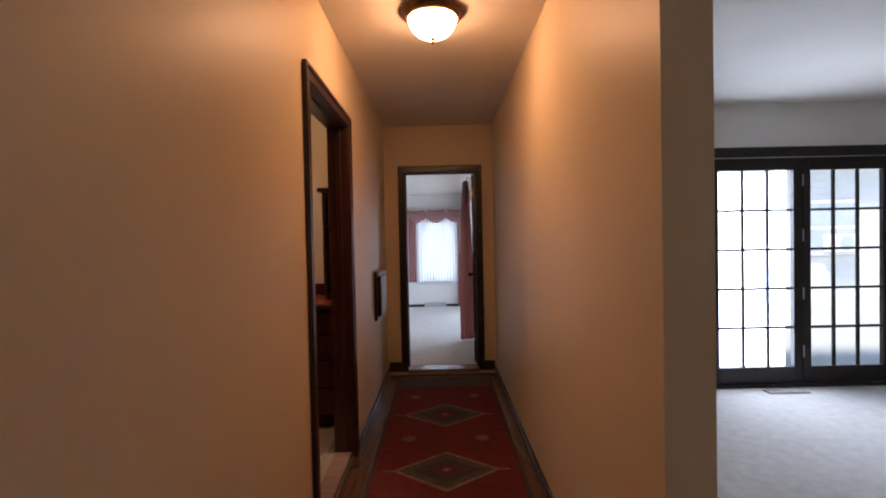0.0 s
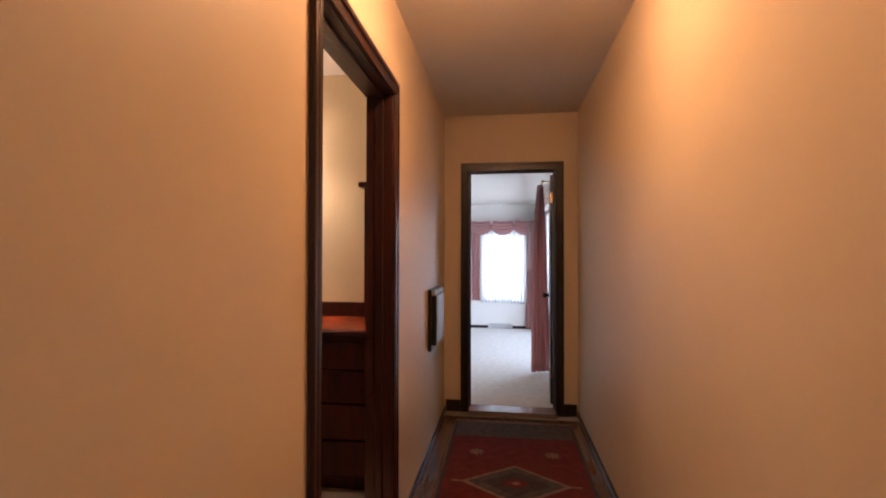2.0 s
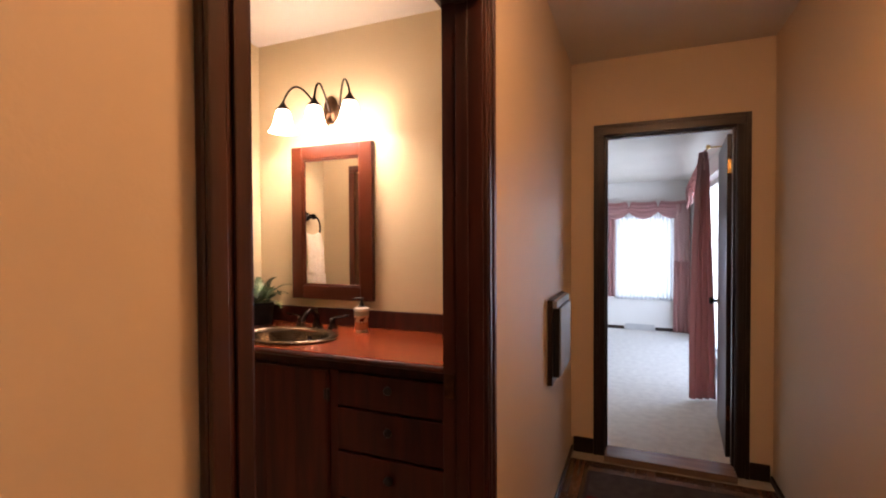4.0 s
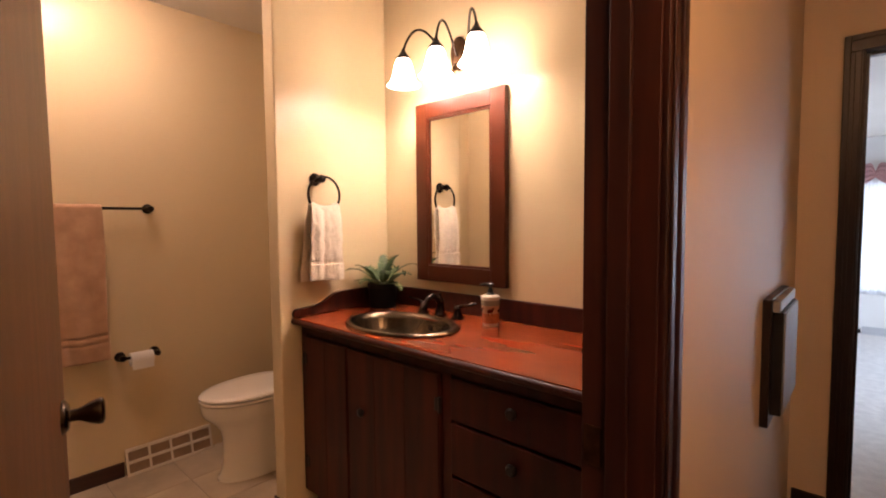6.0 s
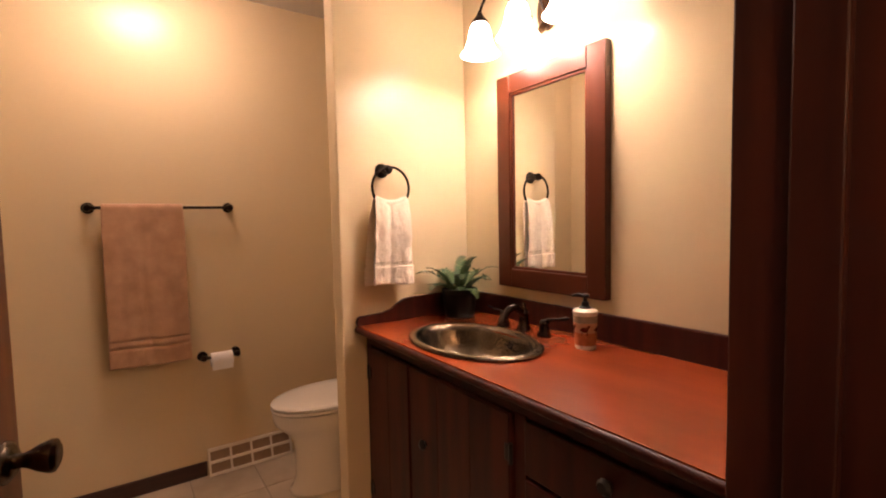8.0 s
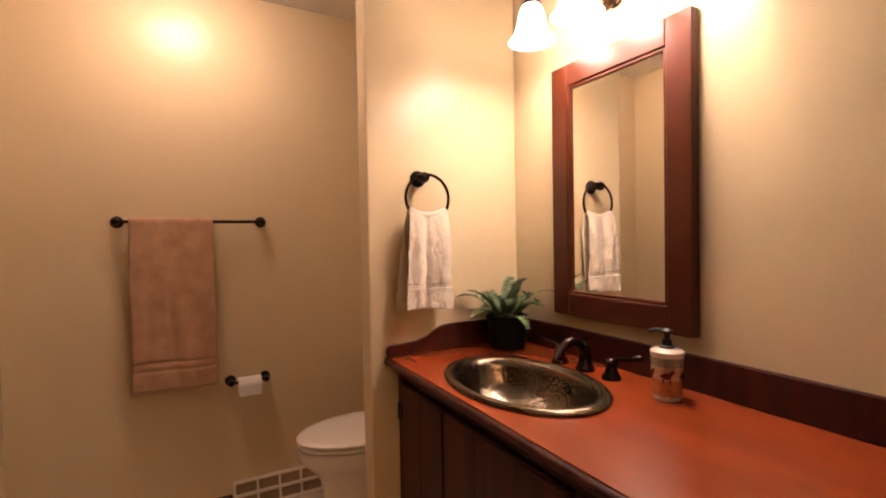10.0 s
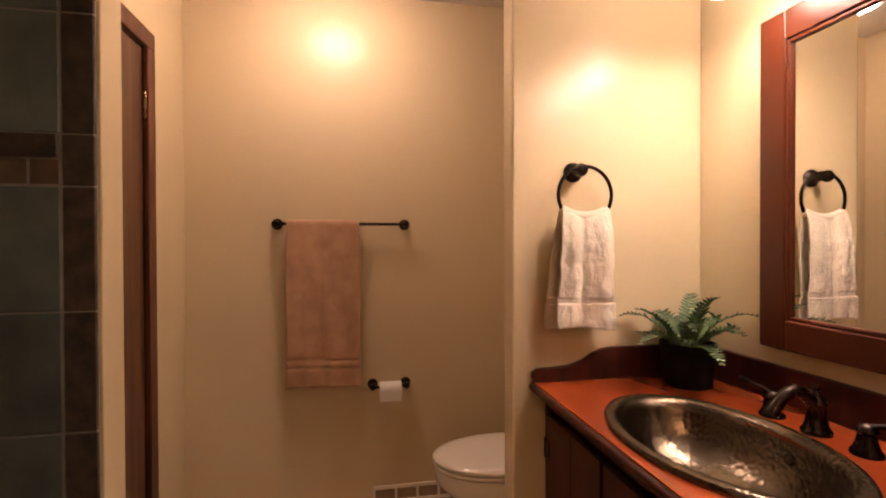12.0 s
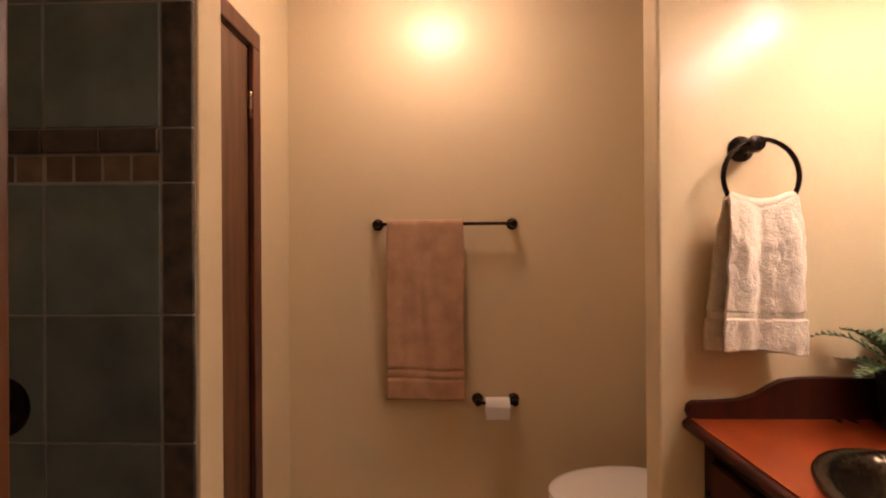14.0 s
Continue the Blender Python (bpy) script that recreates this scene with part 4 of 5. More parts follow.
# ---- bathroom: towels and fittings ----
def rosette(x, y, z, d, parent, r=0.026):
    """A round wall mount that stands out along x."""
    k = Matrix.Translation((x, y, z)) @ Matrix.Rotation(radians(90 * d), 4, "Y")
    return part("wall_mount", lathe(bmesh.new(), [(r, 0), (r, 0.006), (0.8 * r, 0.012), (0.5 * r, 0.02), (0.42 * r, 0.045), (0.6 * r, 0.05), (0.66 * r, 0.058), (0.55 * r, 0.068), (0, 0.072)], 24, k), BRONZE, parent, "", True)


def towel_bar():
    th = thing("towel_bar", (BX, 3.38, 1.40), "straight dark bronze towel bar on the wall", "towel bar")
    for y in (3.087, 3.678):
        rosette(BX, y, 1.402, 1, th)
    part("bar", tube(bmesh.new(), [(BX + 0.060, 3.087, 1.402), (BX + 0.060, 3.678, 1.402)], 0.0075, 12), BRONZE, th, "", True)


towel_bar()


def hung(name, y0, y1, z_top, drops, x, out, label, material, borders, wave, parent_loc, spread=0.0, over=0.016, thick=0.007, crease=0.006):
    """A towel folded over a rail along y. drops: lower ends of the front and back fall."""
    th = thing(name, parent_loc, label, "towel")
    nu, nv = 36, 170
    bm = bmesh.new()
    zf, zb = drops
    lf, lb = z_top - zf, z_top - zb
    arc = math.pi * over
    grid = []
    for i in range(nv + 1):
        s = -lb + (lf + lb + arc) * i / nv - 0.0
        row = []
        for j in range(nu + 1):
            u = j / nu
            y = y0 + (y1 - y0) * u
            if s < 0:
                off, z, hang = -over, z_top + s, -s
            elif s < arc:
                a = s / over
                off, z, hang = -over * math.cos(a), z_top + over * math.sin(a), 0.0
            else:
                off, z, hang = over, z_top - (s - arc), s - arc
            g = min(1.0, hang / 0.25)
            f = 0.004 * g * noise.noise(Vector((3 * u, 4 * z, 1.7))) + 0.0016 * g * noise.noise(Vector((9 * u, 24 * z, 5.0))) + wave * g * (math.sin(u * 9.0 + 0.6) + 0.5 * math.sin(u * 17 + 2 + 3 * z))
            f -= crease * g * (math.exp(-((u - 0.50 - 0.05 * math.sin(4 * z)) / 0.045) ** 2) - 0.6 * math.exp(-((u - 0.63) / 0.09) ** 2) + 0.4 * math.exp(-((u - 0.20) / 0.05) ** 2))
            f += 0.003 * g * noise.noise(Vector((5 * u, 9 * z, 8.0)))
            y += (u - 0.5) * spread * min(1, hang / (lf + 1e-6)) + 0.003 * math.sin(9 * z + 3 * u)
            zz = z + 0.004 * math.sin(u * 5 + 1) * g
            for zb0, zb1 in borders:
                if s >= arc and zb0 < z < zb1:
                    off -= 0.006
            row.append(bm.verts.new((x + out * (off + f), y, zz)))
        grid.append(row)
    for a, b in zip(grid, grid[1:]):
        for j in range(nu):
            bm.faces.new((a[j], a[j + 1], b[j + 1], b[j]))
    bmesh.ops.recalc_face_normals(bm, faces=bm.faces[:])
    cl = part("cloth", bm, material, th, "", True)
    so = cl.modifiers.new("thickness", "SOLIDIFY")
    so.thickness, so.offset = thick, 0.0
    return th


hung("bath_towel", 3.137, 3.462, 1.402, (0.652, 0.70), BX + 0.060, 1, "tan terry bath towel folded over the towel bar", TAN_TOWEL, [(0.736, 0.744), (0.768, 0.780)], 0.0022, (BX + 0.06, 3.30, 0.65), 0.012)


def towel_ring():
    cy, cz, cx = 4.109, 1.448, PX + 0.056
    th = thing("towel_ring", (PX, 4.10, 1.51), "dark bronze towel ring on the partition wall", "towel ring")
    rosette(PX, 4.096, 1.520, 1, th, 0.030)
    pts = [(cx, cy + 0.083 * math.cos(2 * math.pi * k / 40), cz + 0.083 * math.sin(2 * math.pi * k / 40)) for k in range(40)]
    part("ring", tube(bmesh.new(), pts, 0.0055, 10, True), BRONZE, th, "", True)


towel_ring()


def hand_towel():
    x, cy = PX + 0.056, 4.107
    th = thing("hand_towel", (x, cy, 1.07), "white terry hand towel hanging in loose folds from the ring", "towel")

    def rim(u):
        """Height of the cloth where it lies over the ring."""
        return 1.386 + 0.020 * (2 * u - 1) ** 2
    for name, z_end, d0, sgn, wide, shift in (("front_fall", 1.062, 0.017, 1, 0.174, -0.007), ("back_fall", 1.056, 0.012, -1, 0.176, -0.022)):
        bm = bmesh.new()
        nu, nv = 64, 90
        grid = []
        for i in range(nv + 1):
            v = i / nv
            row = []
            for j in range(nu + 1):
                u = j / nu
                z0 = rim(u)
                z = z0 + (z_end - z0) * v
                half = 0.073 + (wide / 2 - 0.073) * min(1, v * 1.15) ** 0.8
                y = cy + shift * min(1, 1.4 * v) + (2 * u - 1) * half
                keep = min(1, 3 * v + 0.25)
                f = 0.011 * math.exp(-((u - 0.22 - 0.05 * v) / 0.10) ** 2) + 0.010 * math.exp(-((u - 0.82) / 0.12) ** 2) - 0.010 * math.exp(-((u - 0.44) / 0.07) ** 2)
                f *= keep * (1 - 0.45 * v)
                f += 0.005 * math.sin(u * 7.5 + 2.2) * v
                f += (0.0042 * noise.noise(Vector((u * 6, v * 8, 3 * sgn))) + 0.0022 * noise.noise(Vector((u * 15, v * 20, 9 + sgn)))
                      + 0.0012 * noise.noise(Vector((u * 40, v * 55, 4 + sgn)))) * keep
                y += 0.005 * noise.noise(Vector((4 * u + 7, 6 * v, sgn))) * min(1, 4 * v)
                bulge = 0.007 + d0 * min(1.0, v * 4) ** 0.6 - 0.006 * max(0, v - 0.6)
                band = v + 0.012 * (u - 0.5)
                if 0.735 < band < 0.790:
                    bulge -= 0.0035
                    f *= 0.7
                elif band >= 0.790:
                    bulge += 0.002
                    y += (2 * u - 1) * 0.003
                z += 0.005 * math.sin(u * 4.2 + 0.4) * v
                row.append(bm.verts.new((x + sgn * (bulge + f), y, z)))
            grid.append(row)
        for a, b in zip(grid, grid[1:]):
            for j in range(nu):
                bm.faces.new((a[j], a[j + 1], b[j + 1], b[j]))
        if sgn < 0:
            bmesh.ops.reverse_faces(bm, faces=bm.faces[:])
        cl = part(name, bm, WHITE_TOWEL, th, "", True)
        so = cl.modifiers.new("thickness", "SOLIDIFY")
        so.thickness, so.offset = 0.006, 0.0
    fold = tube(bmesh.new(), [(x, cy + 0.073 * (2 * k / 16 - 1), rim(k / 16)) for k in range(17)], [0.010] + [0.0135] * 15 + [0.010], 12)
    part("fold", fold, WHITE_TOWEL, th, "", True)


hand_towel()


def paper_holder():
    th = thing("toilet_paper_holder", (BX, 3.60, 0.634), "dark bronze toilet paper holder on the wall", "paper holder")
    for y in (3.522, 3.680):
        rosette(BX, y, 0.634, 1, th, 0.025)
    part("rod", tube(bmesh.new(), [(BX + 0.062, 3.522, 0.634), (BX + 0.062, 3.680, 0.634)], 0.0075, 12), BRONZE, th, "", True)
    rl = thing("toilet_roll", (BX + 0.062, 3.60, 0.634), "nearly used white toilet paper roll on its holder", "toilet paper")
    k = Matrix.Translation((BX + 0.062, 3.553, 0.623)) @ Matrix.Rotation(radians(-90), 4, "X")
    part("roll", lathe(bmesh.new(), [(0.019, 0), (0.034, 0), (0.035, 0.002), (0.035, 0.100), (0.034, 0.102), (0.019, 0.102), (0.019, 0)], 32, k), PAPER, rl, "", True)
    bm = bmesh.new()
    rows = [[bm.verts.new((BX + 0.0975 - 0.0006 * k, y, 0.623 - 0.012 * k)) for y in (3.554, 3.60, 3.652)] for k in range(5)]
    for a, b in zip(rows, rows[1:]):
        for j in range(2):
            bm.faces.new((a[j], a[j + 1], b[j + 1], b[j]))
    sh = part("loose_sheet", bm, PAPER, rl)
    so = sh.modifiers.new("thickness", "SOLIDIFY")
    so.thickness = 0.0008


paper_holder()


def register(name, place, y0, y1, h, label, material, dark, axis="x", d=1, cols=4):
    """A baseboard register with a sloped face of two rows of openings."""
    th = thing(name, place, label, "register", kind="")
    fx = place[0] if axis == "x" else place[1]

    def P(o, y, z):
        return (fx + d * o, y, z) if axis == "x" else (y, fx + d * o, z)
    lo, hi = 0.048, 0.014
    zs = [0.004, 0.016, h * 0.46, h * 0.55, h - 0.014, h]

    def off(z):
        return lo + (hi - lo) * (z / h)
    back = bmesh.new()
    loft(back, [[P(0.001, y0, 0.002), P(0.001, y1, 0.002), P(0.001, y1, h), P(0.001, y0, h)], [P(lo - 0.008, y0 + 0.004, 0.002), P(lo - 0.008, y1 - 0.004, 0.002), P(hi - 0.008, y1 - 0.004, h - 0.003), P(hi - 0.008, y0 + 0.004, h - 0.003)]])
    part("housing", back, dark, th, "brown inside")

    def bar(ya, yb, za, zb):
        bm = bmesh.new()
        loft(bm, [[P(off(za) - 0.010, ya, za), P(off(za) - 0.010, yb, za), P(off(zb) - 0.010, yb, zb), P(off(zb) - 0.010, ya, zb)], [P(off(za), ya, za), P(off(za), yb, za), P(off(zb), yb, zb), P(off(zb), ya, zb)]])
        return bm
    for za, zb in ((zs[0], zs[1]), (zs[2], zs[3]), (zs[4], zs[5])):
        part("rail", bar(y0, y1, za, zb), material, th)
    for k in range(cols + 1):
        y = y0 + (y1 - y0 - 0.010) * k / cols
        for za, zb in ((zs[1], zs[2]), (zs[3], zs[4])):
            part("bar", bar(y, y + 0.010, za, zb), material, th)
    return th


register("baseboard_register", (BX, 3.735, 0), 3.522, 3.95, 0.138, "cream metal baseboard register with two rows of openings", WHITE_METAL, VENT_DARK)
register("bedroom_register", (0.345, BEDY, 0), 0.14, 0.55, 0.085, "white metal baseboard register below the bedroom window", PANEL_GREY, PANEL_GREY, "y", -1)


def toilet():
    cx, yb = -2.272, VY - 0.002
    th = thing("toilet", (cx, 4.15, 0), "white porcelain two-piece toilet with closed lid", "toilet")

    def ring(cy, hw, hf, hb, z, n=40):
        out = []
        for k in range(n):
            a = 2 * math.pi * k / n
            s = math.sin(a)
            out.append((cx + hw * math.cos(a), cy + (hb * s if s > 0 else hf * s), z * 1.05))
        return out
    rows = ((0.0, 0.118, 0.236), (0.012, 0.119, 0.237), (0.03, 0.112, 0.222), (0.08, 0.104, 0.206), (0.20, 0.106, 0.206), (0.25, 0.116, 0.218), (0.285, 0.136, 0.246),
            (0.315, 0.160, 0.278), (0.335, 0.174, 0.296), (0.355, 0.180, 0.303), (0.385, 0.183, 0.306), (0.391, 0.180, 0.303))
    part("bowl", loft(bmesh.new(), [ring(4.06, w, f, 0.25, z) for z, w, f in rows]), PORCELAIN, th, "", True)
    part("seat", loft(bmesh.new(), [ring(4.06, w, f, 0.22, z) for z, w, f in ((0.3965, 0.180, 0.302), (0.399, 0.187, 0.309), (0.406, 0.189, 0.311), (0.4105, 0.186, 0.308), (0.4115, 0.180, 0.300))]), PORCELAIN, th, "", True)
    part("lid", loft(bmesh.new(), [ring(4.06, w, f, 0.22, z) for z, w, f in ((0.4165, 0.180, 0.302), (0.4185, 0.188, 0.310), (0.4265, 0.190, 0.312), (0.4335, 0.184, 0.306), (0.4375, 0.165, 0.285), (0.440, 0.10, 0.19), (0.4405, 0.04, 0.08))]), PORCELAIN, th, "", True)
    for bx in (-0.07, 0.07):
        part("hinge", bevel(boxes((cx + bx - 0.018, cx + bx + 0.018, 4.27, 4.30, 0.4105, 0.452)), 0.006), PORCELAIN, th)
        part("bumper", boxes((cx + bx - 0.012, cx + bx + 0.012, 3.80, 3.815, 0.4315, 0.4378)), PORCELAIN, th)
    part("seat_bumper", boxes((cx - 0.012, cx + 0.012, 3.78, 3.795, 0.4095, 0.4165)), PORCELAIN, th)
    part("tank", bevel(boxes((cx - 0.22, cx + 0.22, 4.315, yb - 0.012, 0.415, 0.765)), 0.02, 3), PORCELAIN, th, "", True)
    part("tank_lid", bevel(boxes((cx - 0.232, cx + 0.232, 4.30, yb - 0.004, 0.766, 0.805)), 0.012, 3), PORCELAIN, th, "", True)
    part("flush_lever", tube(bmesh.new(), [(cx - 0.15, 4.312, 0.69), (cx - 0.15, 4.295, 0.69), (cx - 0.08, 4.292, 0.682)], 0.007, 10), BRONZE, th, "", True)


toilet()


def shower_valve():
    th = thing("shower_valve", (-1.667, 2.404, 0.945), "round dark bronze shower valve on the slate tiles", "shower valve")
    k = Matrix.Translation((-1.667, 2.404, 0.943)) @ Matrix.Rotation(radians(90), 4, "Y")
    part("plate", lathe(bmesh.new(), [(0.068, 0), (0.068, 0.006), (0.058, 0.014), (0.03, 0.02), (0, 0.02)], 32, k), BRONZE, th, "", True)
    part("handle", lathe(bmesh.new(), [(0.02, 0.02), (0.018, 0.04), (0.030, 0.045), (0.032, 0.06), (0.02, 0.068), (0, 0.07)], 24, k), BRONZE, th, "", True)


shower_valve()


# ---- bedroom: windows and curtains ----
def window(name, axis, face, a0, a1, z0, z1, cols, rows, label, material, depth=0.05, frame_w=0.05, sill=False):
    """A framed window in an opening. axis y: it lies across y."""
    th = thing(name, (face, (a0 + a1) / 2, z0) if axis == "x" else ((a0 + a1) / 2, face, z0), label, "window", kind="structure")

    def R(p, q, za, zb, d0=0.0, d1=depth):
        return (face + d0, face + d1, p, q, za, zb) if axis == "x" else (p, q, face + d0, face + d1, za, zb)
    fr = bevel(boxes(R(a0, a0 + frame_w, z0, z1), R(a1 - frame_w, a1, z0, z1), R(a0 + frame_w, a1 - frame_w, z0, z0 + frame_w), R(a0 + frame_w, a1 - frame_w, z1 - frame_w, z1)), 0.004)
    part("window_frame", fr, material, th)
    i0, i1, j0, j1 = a0 + frame_w, a1 - frame_w, z0 + frame_w, z1 - frame_w
    mt = 0.016
    for k in range(1, cols):
        x = i0 + (i1 - i0) * k / cols
        part("muntin", boxes(R(x - mt / 2, x + mt / 2, j0, j1, 0.006, depth - 0.006)), material, th)
    for k in range(1, rows):
        z = j0 + (j1 - j0) * k / rows
        part("muntin", boxes(R(i0, i1, z - mt / 2, z + mt / 2, 0.008, depth - 0.008)), material, th)
    for c in range(cols):
        for r in range(rows):
            p, q = i0 + (i1 - i0) * c / cols, i0 + (i1 - i0) * (c + 1) / cols
            za, zb = j0 + (j1 - j0) * r / rows, j0 + (j1 - j0) * (r + 1) / rows
            g = part("pane", boxes(R(p + 0.009, q - 0.009, za + 0.009, zb - 0.009, depth / 2 - 0.002, depth / 2 + 0.002)), GLASS, th)
            g.visible_shadow = False
    if sill:
        part("window_sill", bevel(boxes(R(a0 - 0.05, a1 + 0.05, z0 - 0.025, z0, -0.05, 0.02)), 0.004), material, th)
    return th


window("window_1", "y", BEDY + 0.06, 0.0, 0.80, 0.47, 1.70, 2, 1, "white framed bedroom window with two tall panes", WHITE_PAINT, sill=False)
window("window_2", "x", BEDX + 0.08, 6.95, 9.45, 0.0, 2.03, 2, 1, "white framed wide sliding glass door of the bedroom", WHITE_PAINT, frame_w=0.06)


def curtain(name, a, b, z0, z1, folds, depth, material, label, category="curtain", flare=0.0, phase=0.0, top=1.0):
    """A pleated curtain hung between two points of the plan."""
    a, b = Vector((*a, 0)), Vector((*b, 0))
    d = (b - a)
    nrm = Vector((-d.y, d.x, 0)).normalized()
    bm = bmesh.new()
    nu, nv = folds * 10, 22
    grid = []
    mid = (a + b) / 2
    for i in range(nv + 1):
        v = i / nv
        z = z1 + (z0 - z1) * v
        row = []
        for j in range(nu + 1):
            u = j / nu
            w = (1 + flare * v) * (top + (1 - top) * min(1.0, 1.3 * v) ** 0.6)
            p = mid + d * (u - 0.5) * w + nrm * depth * (0.75 + 0.25 * math.sin(5 * v + u * 4)) * math.sin(2 * math.pi * folds * u + phase + 0.8 * math.sin(3 * v))
            row.append(bm.verts.new((p.x, p.y, z)))
        grid.append(row)
    for r, s in zip(grid, grid[1:]):
        for j in range(nu):
            bm.faces.new((r[j], r[j + 1], s[j + 1], s[j]))
    th = part(name, bm, material, None, "", True)
    so = th.modifiers.new("thickness", "SOLIDIFY")
    so.thickness = 0.003
    return tagged(th, label, category)


def swag(name, a, b, z1, drop, lift, n, material, label):
    """A scalloped valance with n swags between two points."""
    a, b = Vector((*a, 0)), Vector((*b, 0))
    d = b - a
    nrm = Vector((-d.y, d.x, 0)).normalized()
    bm = bmesh.new()
    nu, nv = n * 18, 14
    grid = []
    for i in range(nv + 1):
        v = i / nv
        row = []
        for j in range(nu + 1):
            u = j / nu
            s = abs(math.sin(math.pi * n * u)) ** 0.8
            bottom = lift + (drop - lift) * s
            dip = 0.03 * s + 0.11 * max(0.0, 1 - 3.0 * s)
            p = a + d * u - nrm * (0.012 + 0.025 * math.sin(math.pi * v) * s + 0.010 * math.sin(v * 26 + 3 * s))
            row.append(bm.verts.new((p.x, p.y, z1 - dip * (1 - v) - bottom * v)))
        grid.append(row)
    for r, s in zip(grid, grid[1:]):
        for j in range(nu):
            bm.faces.new((r[j], r[j + 1], s[j + 1], s[j]))
    th = part(name, bm, material, None, "", True)
    so = th.modifiers.new("thickness", "SOLIDIFY")
    so.thickness = 0.003
    return tagged(th, label, "valance")


curtain("sheer_curtain", (0.01, BEDY - 0.04), (0.405, BEDY - 0.04), 0.46, 1.80, 7, 0.014, SHEER, "thin white sheer curtain glowing before the window")
curtain("sheer_curtain", (0.408, BEDY - 0.04), (0.81, BEDY - 0.04), 0.46, 1.80, 7, 0.014, SHEER, "thin white sheer curtain glowing before the window", phase=1.0)
curtain("mauve_curtain", (-0.20, BEDY - 0.08), (-0.01, BEDY - 0.08), 0.50, 1.84, 4, 0.022, MAUVE, "dusty mauve curtain panel beside the window")
curtain("mauve_curtain", (0.80, BEDY - 0.09), (1.00, BEDY - 0.12), 0.02, 1.84, 4, 0.026, MAUVE, "long dusty mauve curtain in the bedroom corner", flare=0.1)
swag("swag_valance", (-0.20, BEDY - 0.12), (0.98, BEDY - 0.12), 1.93, 0.27, 0.17, 3, MAUVE, "dusty mauve swag valance over the window")
curtain("mauve_curtain", (0.725, 6.78), (0.905, 6.86), 0.02, 2.08, 4, 0.030, MAUVE, "long dusty mauve curtain beside the glass door", flare=0.12, top=0.28)
curtain("curtain_jabot", (0.80, BEDY - 0.15), (0.985, BEDY - 0.17), 1.03, 1.86, 3, 0.020, PALE_MAUVE, "pale mauve jabot hanging over the long curtain", "valance", flare=0.05)
swag("swag_valance", (0.80, 6.75), (0.93, 9.80), 2.12, 0.36, 0.14, 4, MAUVE, "dusty mauve swag valance over the glass door")
rod = thing("curtain_rod", (0.93, 8.2, 2.10), "thin brass curtain rod along the bedroom wall", "curtain rod")
part("rod", tube(bmesh.new(), [(0.835, 6.70, 2.10), (0.96, 9.85, 2.10)], 0.009, 10), BRASS, rod, "", True)
for yy in (6.72, 8.25, 9.75):
    part("bracket", tube(bmesh.new(), [(0.838 + 0.0397 * (yy - 6.7), yy, 2.10), (BEDX, yy, 2.10)], 0.006, 8), BRASS, rod)
part("finial", lathe(bmesh.new(), [(0, -0.03), (0.014, -0.02), (0.018, 0), (0.01, 0.014), (0, 0.016)], 14, Matrix.Translation((0.835, 6.69, 2.10)) @ Matrix.Rotation(radians(-90), 4, "X")), BRASS, rod, "", True)


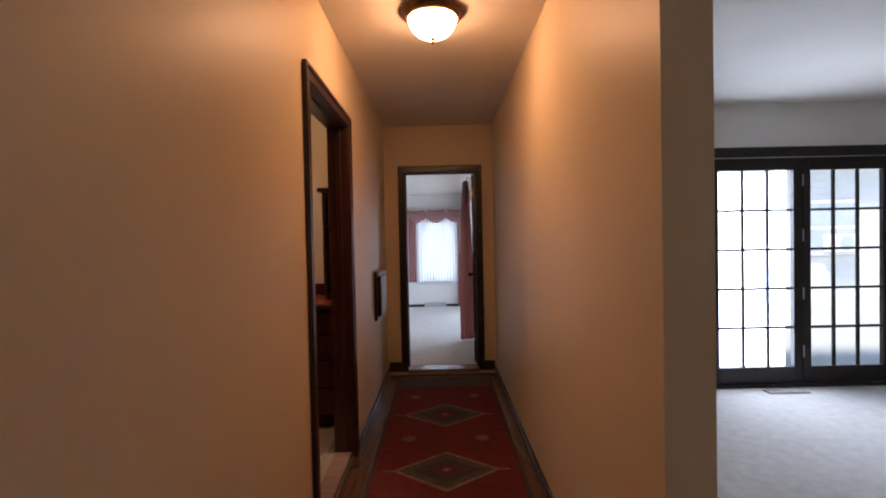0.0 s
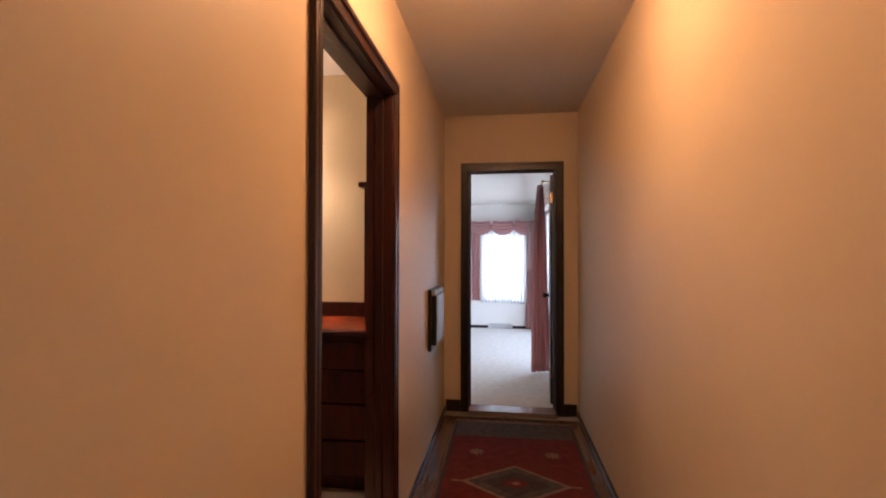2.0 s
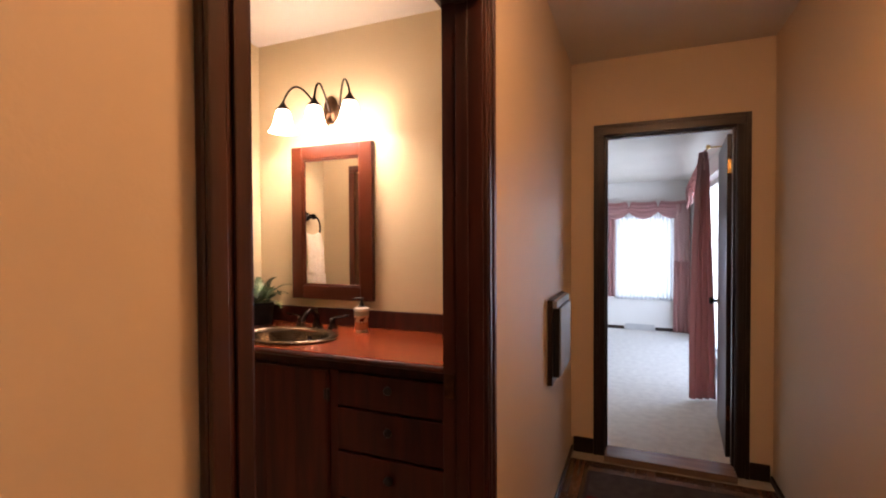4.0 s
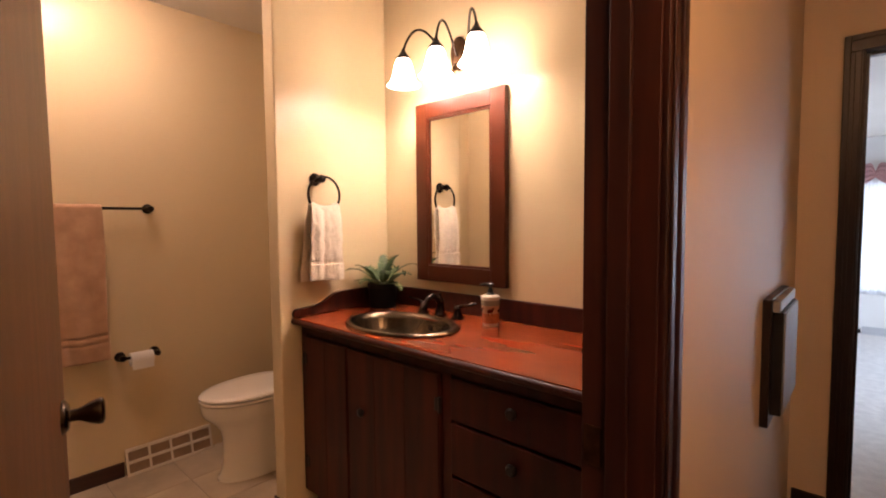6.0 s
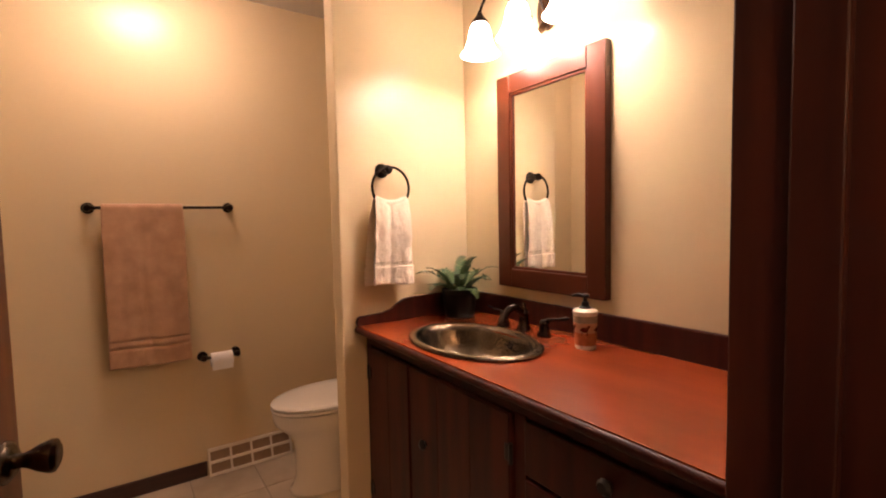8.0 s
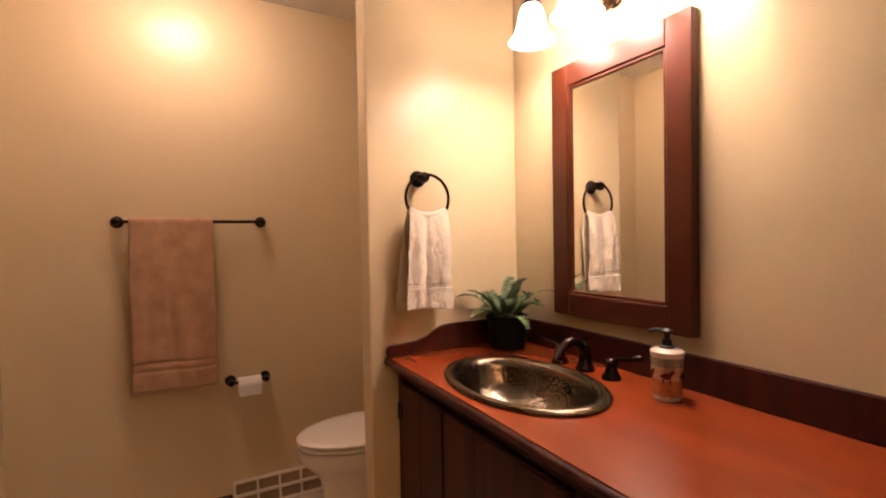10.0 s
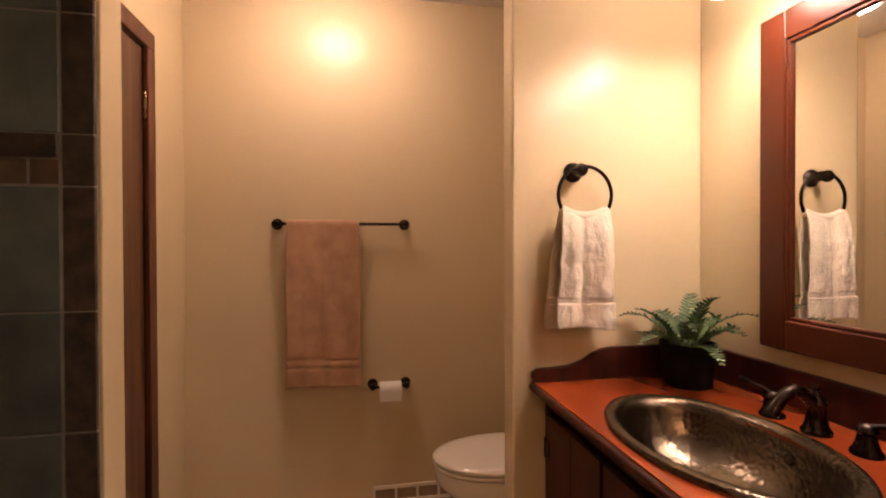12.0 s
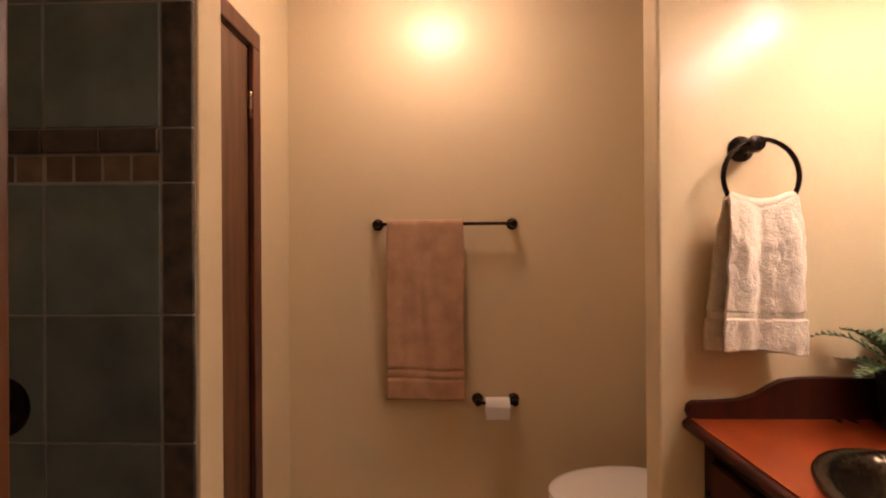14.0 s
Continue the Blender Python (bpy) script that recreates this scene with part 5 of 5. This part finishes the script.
# ---- living room: french doors ----
def french_doors():
    mid = 3.5815
    th = thing("door_french_frame", (mid, FRY, 0), "black framed opening of the french doors", "door frame", kind="structure")
    w = 0.085
    part("leg", bevel(boxes((FX0 - w, FX0, FRY - 0.02, FRY - 0.0, 0, FH + w)), 0.003), DARK_TRIM, th)
    part("leg", bevel(boxes((FX1, FX1 + w, FRY - 0.02, FRY - 0.0, 0, FH + w)), 0.003), DARK_TRIM, th)
    part("head", bevel(boxes((FX0, FX1, FRY - 0.02, FRY - 0.0, FH, FH + w)), 0.003), DARK_TRIM, th)
    part("sill", bevel(boxes((FX0, FX1, FRY - 0.02, FRY + 0.139, 0, 0.03)), 0.003), DARK_TRIM, th)
    for a, b in ((FX0 + 0.001, mid - 0.004), (mid + 0.004, FX1 - 0.001)):
        d = thing("french_door", ((a + b) / 2, FRY + 0.04, 0.03), "dark wooden french door with fifteen glass panes, shut", "door", "french doors")
        y0, y1 = FRY + 0.02, FRY + 0.065
        bl, br = (2.863, 3.508) if a < 3 else (3.655, 4.283)
        zb, zt = 0.168, 1.856
        part("stile", bevel(boxes((a, bl, y0, y1, 0.031, FH - 0.003)), 0.003), DARK_TRIM, d)
        part("stile", bevel(boxes((br, b, y0, y1, 0.031, FH - 0.003)), 0.003), DARK_TRIM, d)
        part("bottom_rail", bevel(boxes((bl, br, y0, y1, 0.031, zb)), 0.003), DARK_TRIM, d)
        part("top_rail", bevel(boxes((bl, br, y0, y1, zt, FH - 0.003)), 0.003), DARK_TRIM, d)
        for k in (1, 2):
            x = bl + (br - bl) * k / 3
            part("muntin", boxes((x - 0.0105, x + 0.0105, y0 + 0.012, y0 + 0.032, zb, zt)), DARK_TRIM, d)
        for k in range(1, 5):
            z = zb + (zt - zb) * k / 5
            part("muntin", boxes((bl, br, y0 + 0.014, y0 + 0.030, z - 0.0105, z + 0.0105)), DARK_TRIM, d)
        for c in range(3):
            for r in range(5):
                p0, p1 = bl + (br - bl) * c / 3, bl + (br - bl) * (c + 1) / 3
                za, zz = zb + (zt - zb) * r / 5, zb + (zt - zb) * (r + 1) / 5
                g = part("pane", boxes((p0 + 0.009, p1 - 0.009, y0 + 0.020, y0 + 0.024, za + 0.009, zz - 0.009)), GLASS, d)
                g.visible_shadow = False
        if a > 3:
            for z in (0.25, 0.75, 1.25, 1.72):
                part("hinge", boxes((a - 0.004, a + 0.006, y0 - 0.006, y0 - 0.0005, z, z + 0.1)), PANEL_GREY, d, "pale metal hinge")


french_doors()
fr_ = thing("floor_register", (3.33, 4.575, 0), "flat brown metal floor register in the carpet", "register")
part("plate", bevel(boxes((3.16, 3.50, 4.525, 4.63, -0.002, 0.006)), 0.002), VENT_DARK, fr_)
for k in range(14):
    part("slat", boxes((3.175 + k * 0.0228, 3.187 + k * 0.0228, 4.54, 4.615, 0.004, 0.009)), PANEL_GREY, fr_)

# ---- outside ----
structure("ground", boxes((-400, 400, -400, 400, -0.9, -0.3)), GROUND, "pale paved ground outside", "ground")
structure("patio", bevel(boxes((1.3, 9.0, FRY + 0.15, 12.0, -0.3, -0.04)), 0.01), GROUND, "pale concrete patio outside the french doors", "patio")


def neighbour():
    th = thing("neighbouring_house", (9.5, 14, -0.3), "white sided house across the patio", "house")
    x0, x1, y0, y1, z1 = 5.2, 16.0, 12.2, 19, 3.1
    wall = boxes((x0, x1, y0 + 0.1, y1, -0.3, z1))
    part("wall", wall, SIDING, th)
    n = 20
    for k in range(n):
        z = -0.3 + (z1 + 0.3) * k / n
        part("siding_board", boxes((x0 - 0.01, x1, y0 + 0.08, y0 + 0.0995, z, z + (z1 + 0.3) / n - 0.015)), SIDING, th)
    rf = outline(bmesh.new(), [(y0 - 0.5, z1), (y1 + 0.5, z1), ((y0 + y1) / 2, z1 + 2.2)], "x", x0 - 0.4, x1)
    part("roof", rf, ROOF, th)
    for wx in (9.45, 12.6):
        wn_ = part("window", bevel(boxes((wx, wx + 1.3, y0 - 0.02, y0 + 0.08, 0.75, 2.1)), 0.02), SIDING, th)
        for sx in (0.08, 0.68):
            for z in (0.83, 1.46):
                part("pane", boxes((wx + sx, wx + sx + 0.54, y0 - 0.026, y0 - 0.021, z, z + 0.56)), FAR_GLASS, wn_)
    ac = part("window_unit", bevel(boxes((9.85, 10.5, y0 - 0.35, y0 - 0.03, 0.82, 1.25)), 0.02), SIDING, th, "pale window air conditioner")
    part("fan_grille", lathe(bmesh.new(), [(0, 0), (0.17, 0), (0.17, 0.01), (0, 0.012)], 24, Matrix.Translation((10.17, y0 - 0.351, 1.04)) @ Matrix.Rotation(radians(90), 4, "X")), FAR_GLASS, ac)


neighbour()


# ---- pieces of walls and floors ----
def shower_tiles():
    th = thing("shower_tiling", (-1.679, 2.4, 0), "dark slate wall tiling of the shower with a mosaic band", "tiling", kind="structure")
    part("grout", boxes((-1.6788, -1.6662, 1.905, 2.843, 0, CEIL - 0.001)), GROUT, th, "grey grout")
    cache = {}

    def tile(name, y0, y1, z0, z1, material, x=-1.664):
        key = (round(y1 - y0, 4), round(z1 - z0, 4), material.name)
        if key not in cache:
            bm = bevel(boxes((0, x + 1.674, 0, y1 - y0, 0, z1 - z0)), 0.0025, 1)
            me = bpy.data.meshes.new(name)
            bm.to_mesh(me); bm.free()
            me.materials.append(material)
            cache[key] = me
        ob = new(name, cache[key])
        ob.parent = th
        ob.location = Vector((-1.674, y0, z0)) - Vector(th.location)
    g = 0.003
    edges = [2.772 - 0.267 * k for k in range(4)]
    rows = [0.0, 0.287, 0.575, 0.862, 1.149, 1.445, 1.568, 1.853, 2.14, 2.43, CEIL]
    for z0, z1 in zip(rows, rows[1:]):
        tile("trim_tile", 2.772 + g, 2.845, z0 + g / 2, z1 - g / 2, SLATE_DARK)
        for k in range(3):
            y1, y0 = edges[k] - g / 2, edges[k + 1] + g / 2
            if z0 == 1.445:
                for q in range(4):
                    s = (y1 - y0) / 4
                    tile("mosaic_tile", y0 + q * s + 0.001, y0 + (q + 1) * s - 0.001, 1.447, 1.509, MOSAIC, -1.666)
                for q in range(2):
                    s = (y1 - y0) / 2
                    tile("liner_tile", y0 + q * s + 0.001, y0 + (q + 1) * s - 0.001, 1.513, 1.566, SLATE_DARK, -1.656)
            else:
                tile("wall_tile", y0, y1, z0 + g / 2, z1 - g / 2, SLATE)


shower_tiles()


def tile_floor():
    th = thing("floor_bath", (-1.5, 3.2, 0), "beige stone tile floor of the bathroom", "floor", kind="structure")
    part("grout", boxes((BX, -0.205, 1.9, VY, -0.022, -0.004)), FLOOR_GROUT, th, "beige grout")
    s, g = 0.305, 0.005
    bm = bevel(boxes((0, s - g, 0, s - g, -0.006, 0.0)), 0.002, 1)
    me = bpy.data.meshes.new("floor_tile")
    bm.to_mesh(me); bm.free()
    me.materials.append(FLOOR_TILE)
    for i in range(8):
        for j in range(9):
            x, y = BX + 0.002 + i * s, 1.91 + j * s
            if x + s > -0.2 or y + s > VY + 0.2:
                continue
            ob = new("floor_tile", me)
            ob.parent = th
            ob.location = Vector((x, y, 0)) - Vector(th.location)


tile_floor()


def board_floor():
    th = thing("floor_hall", (0.5, 2, 0), "oak strip floor of the hall", "floor", kind="structure")
    rng = random.Random(3)
    meshes = []
    w = 0.057
    for ln in (0.6, 0.9, 1.2, 1.5):
        bm = bevel(boxes((0.0005, w - 0.0005, 0.0005, ln - 0.0005, -0.02, 0.0)), 0.0012, 1)
        me = bpy.data.meshes.new("board")
        bm.to_mesh(me); bm.free()
        me.materials.append(PLANK)
        meshes.append((ln, me))
    ends = {}

    def end_board(ln):
        key = round(ln, 2)
        if key not in ends:
            bm = bevel(boxes((0.0005, w - 0.0005, 0.0005, key - 0.0005, -0.02, 0.0)), 0.0012, 1)
            ends[key] = bpy.data.meshes.new("board")
            bm.to_mesh(ends[key]); bm.free()
            ends[key].materials.append(PLANK)
        return key, ends[key]
    x = -0.098
    while x < 1.10:
        y = -2.2
        while y < 5.40:
            ln, me = rng.choice(meshes)
            if y + ln > 5.2:
                ln, me = end_board(5.444 - y)
            ob = new("board", me)
            ob.parent = th
            ob.location = Vector((x, y, 0)) - Vector(th.location)
            y += ln + 0.0001
        x += w
    th.location.z = HFZ


board_floor()
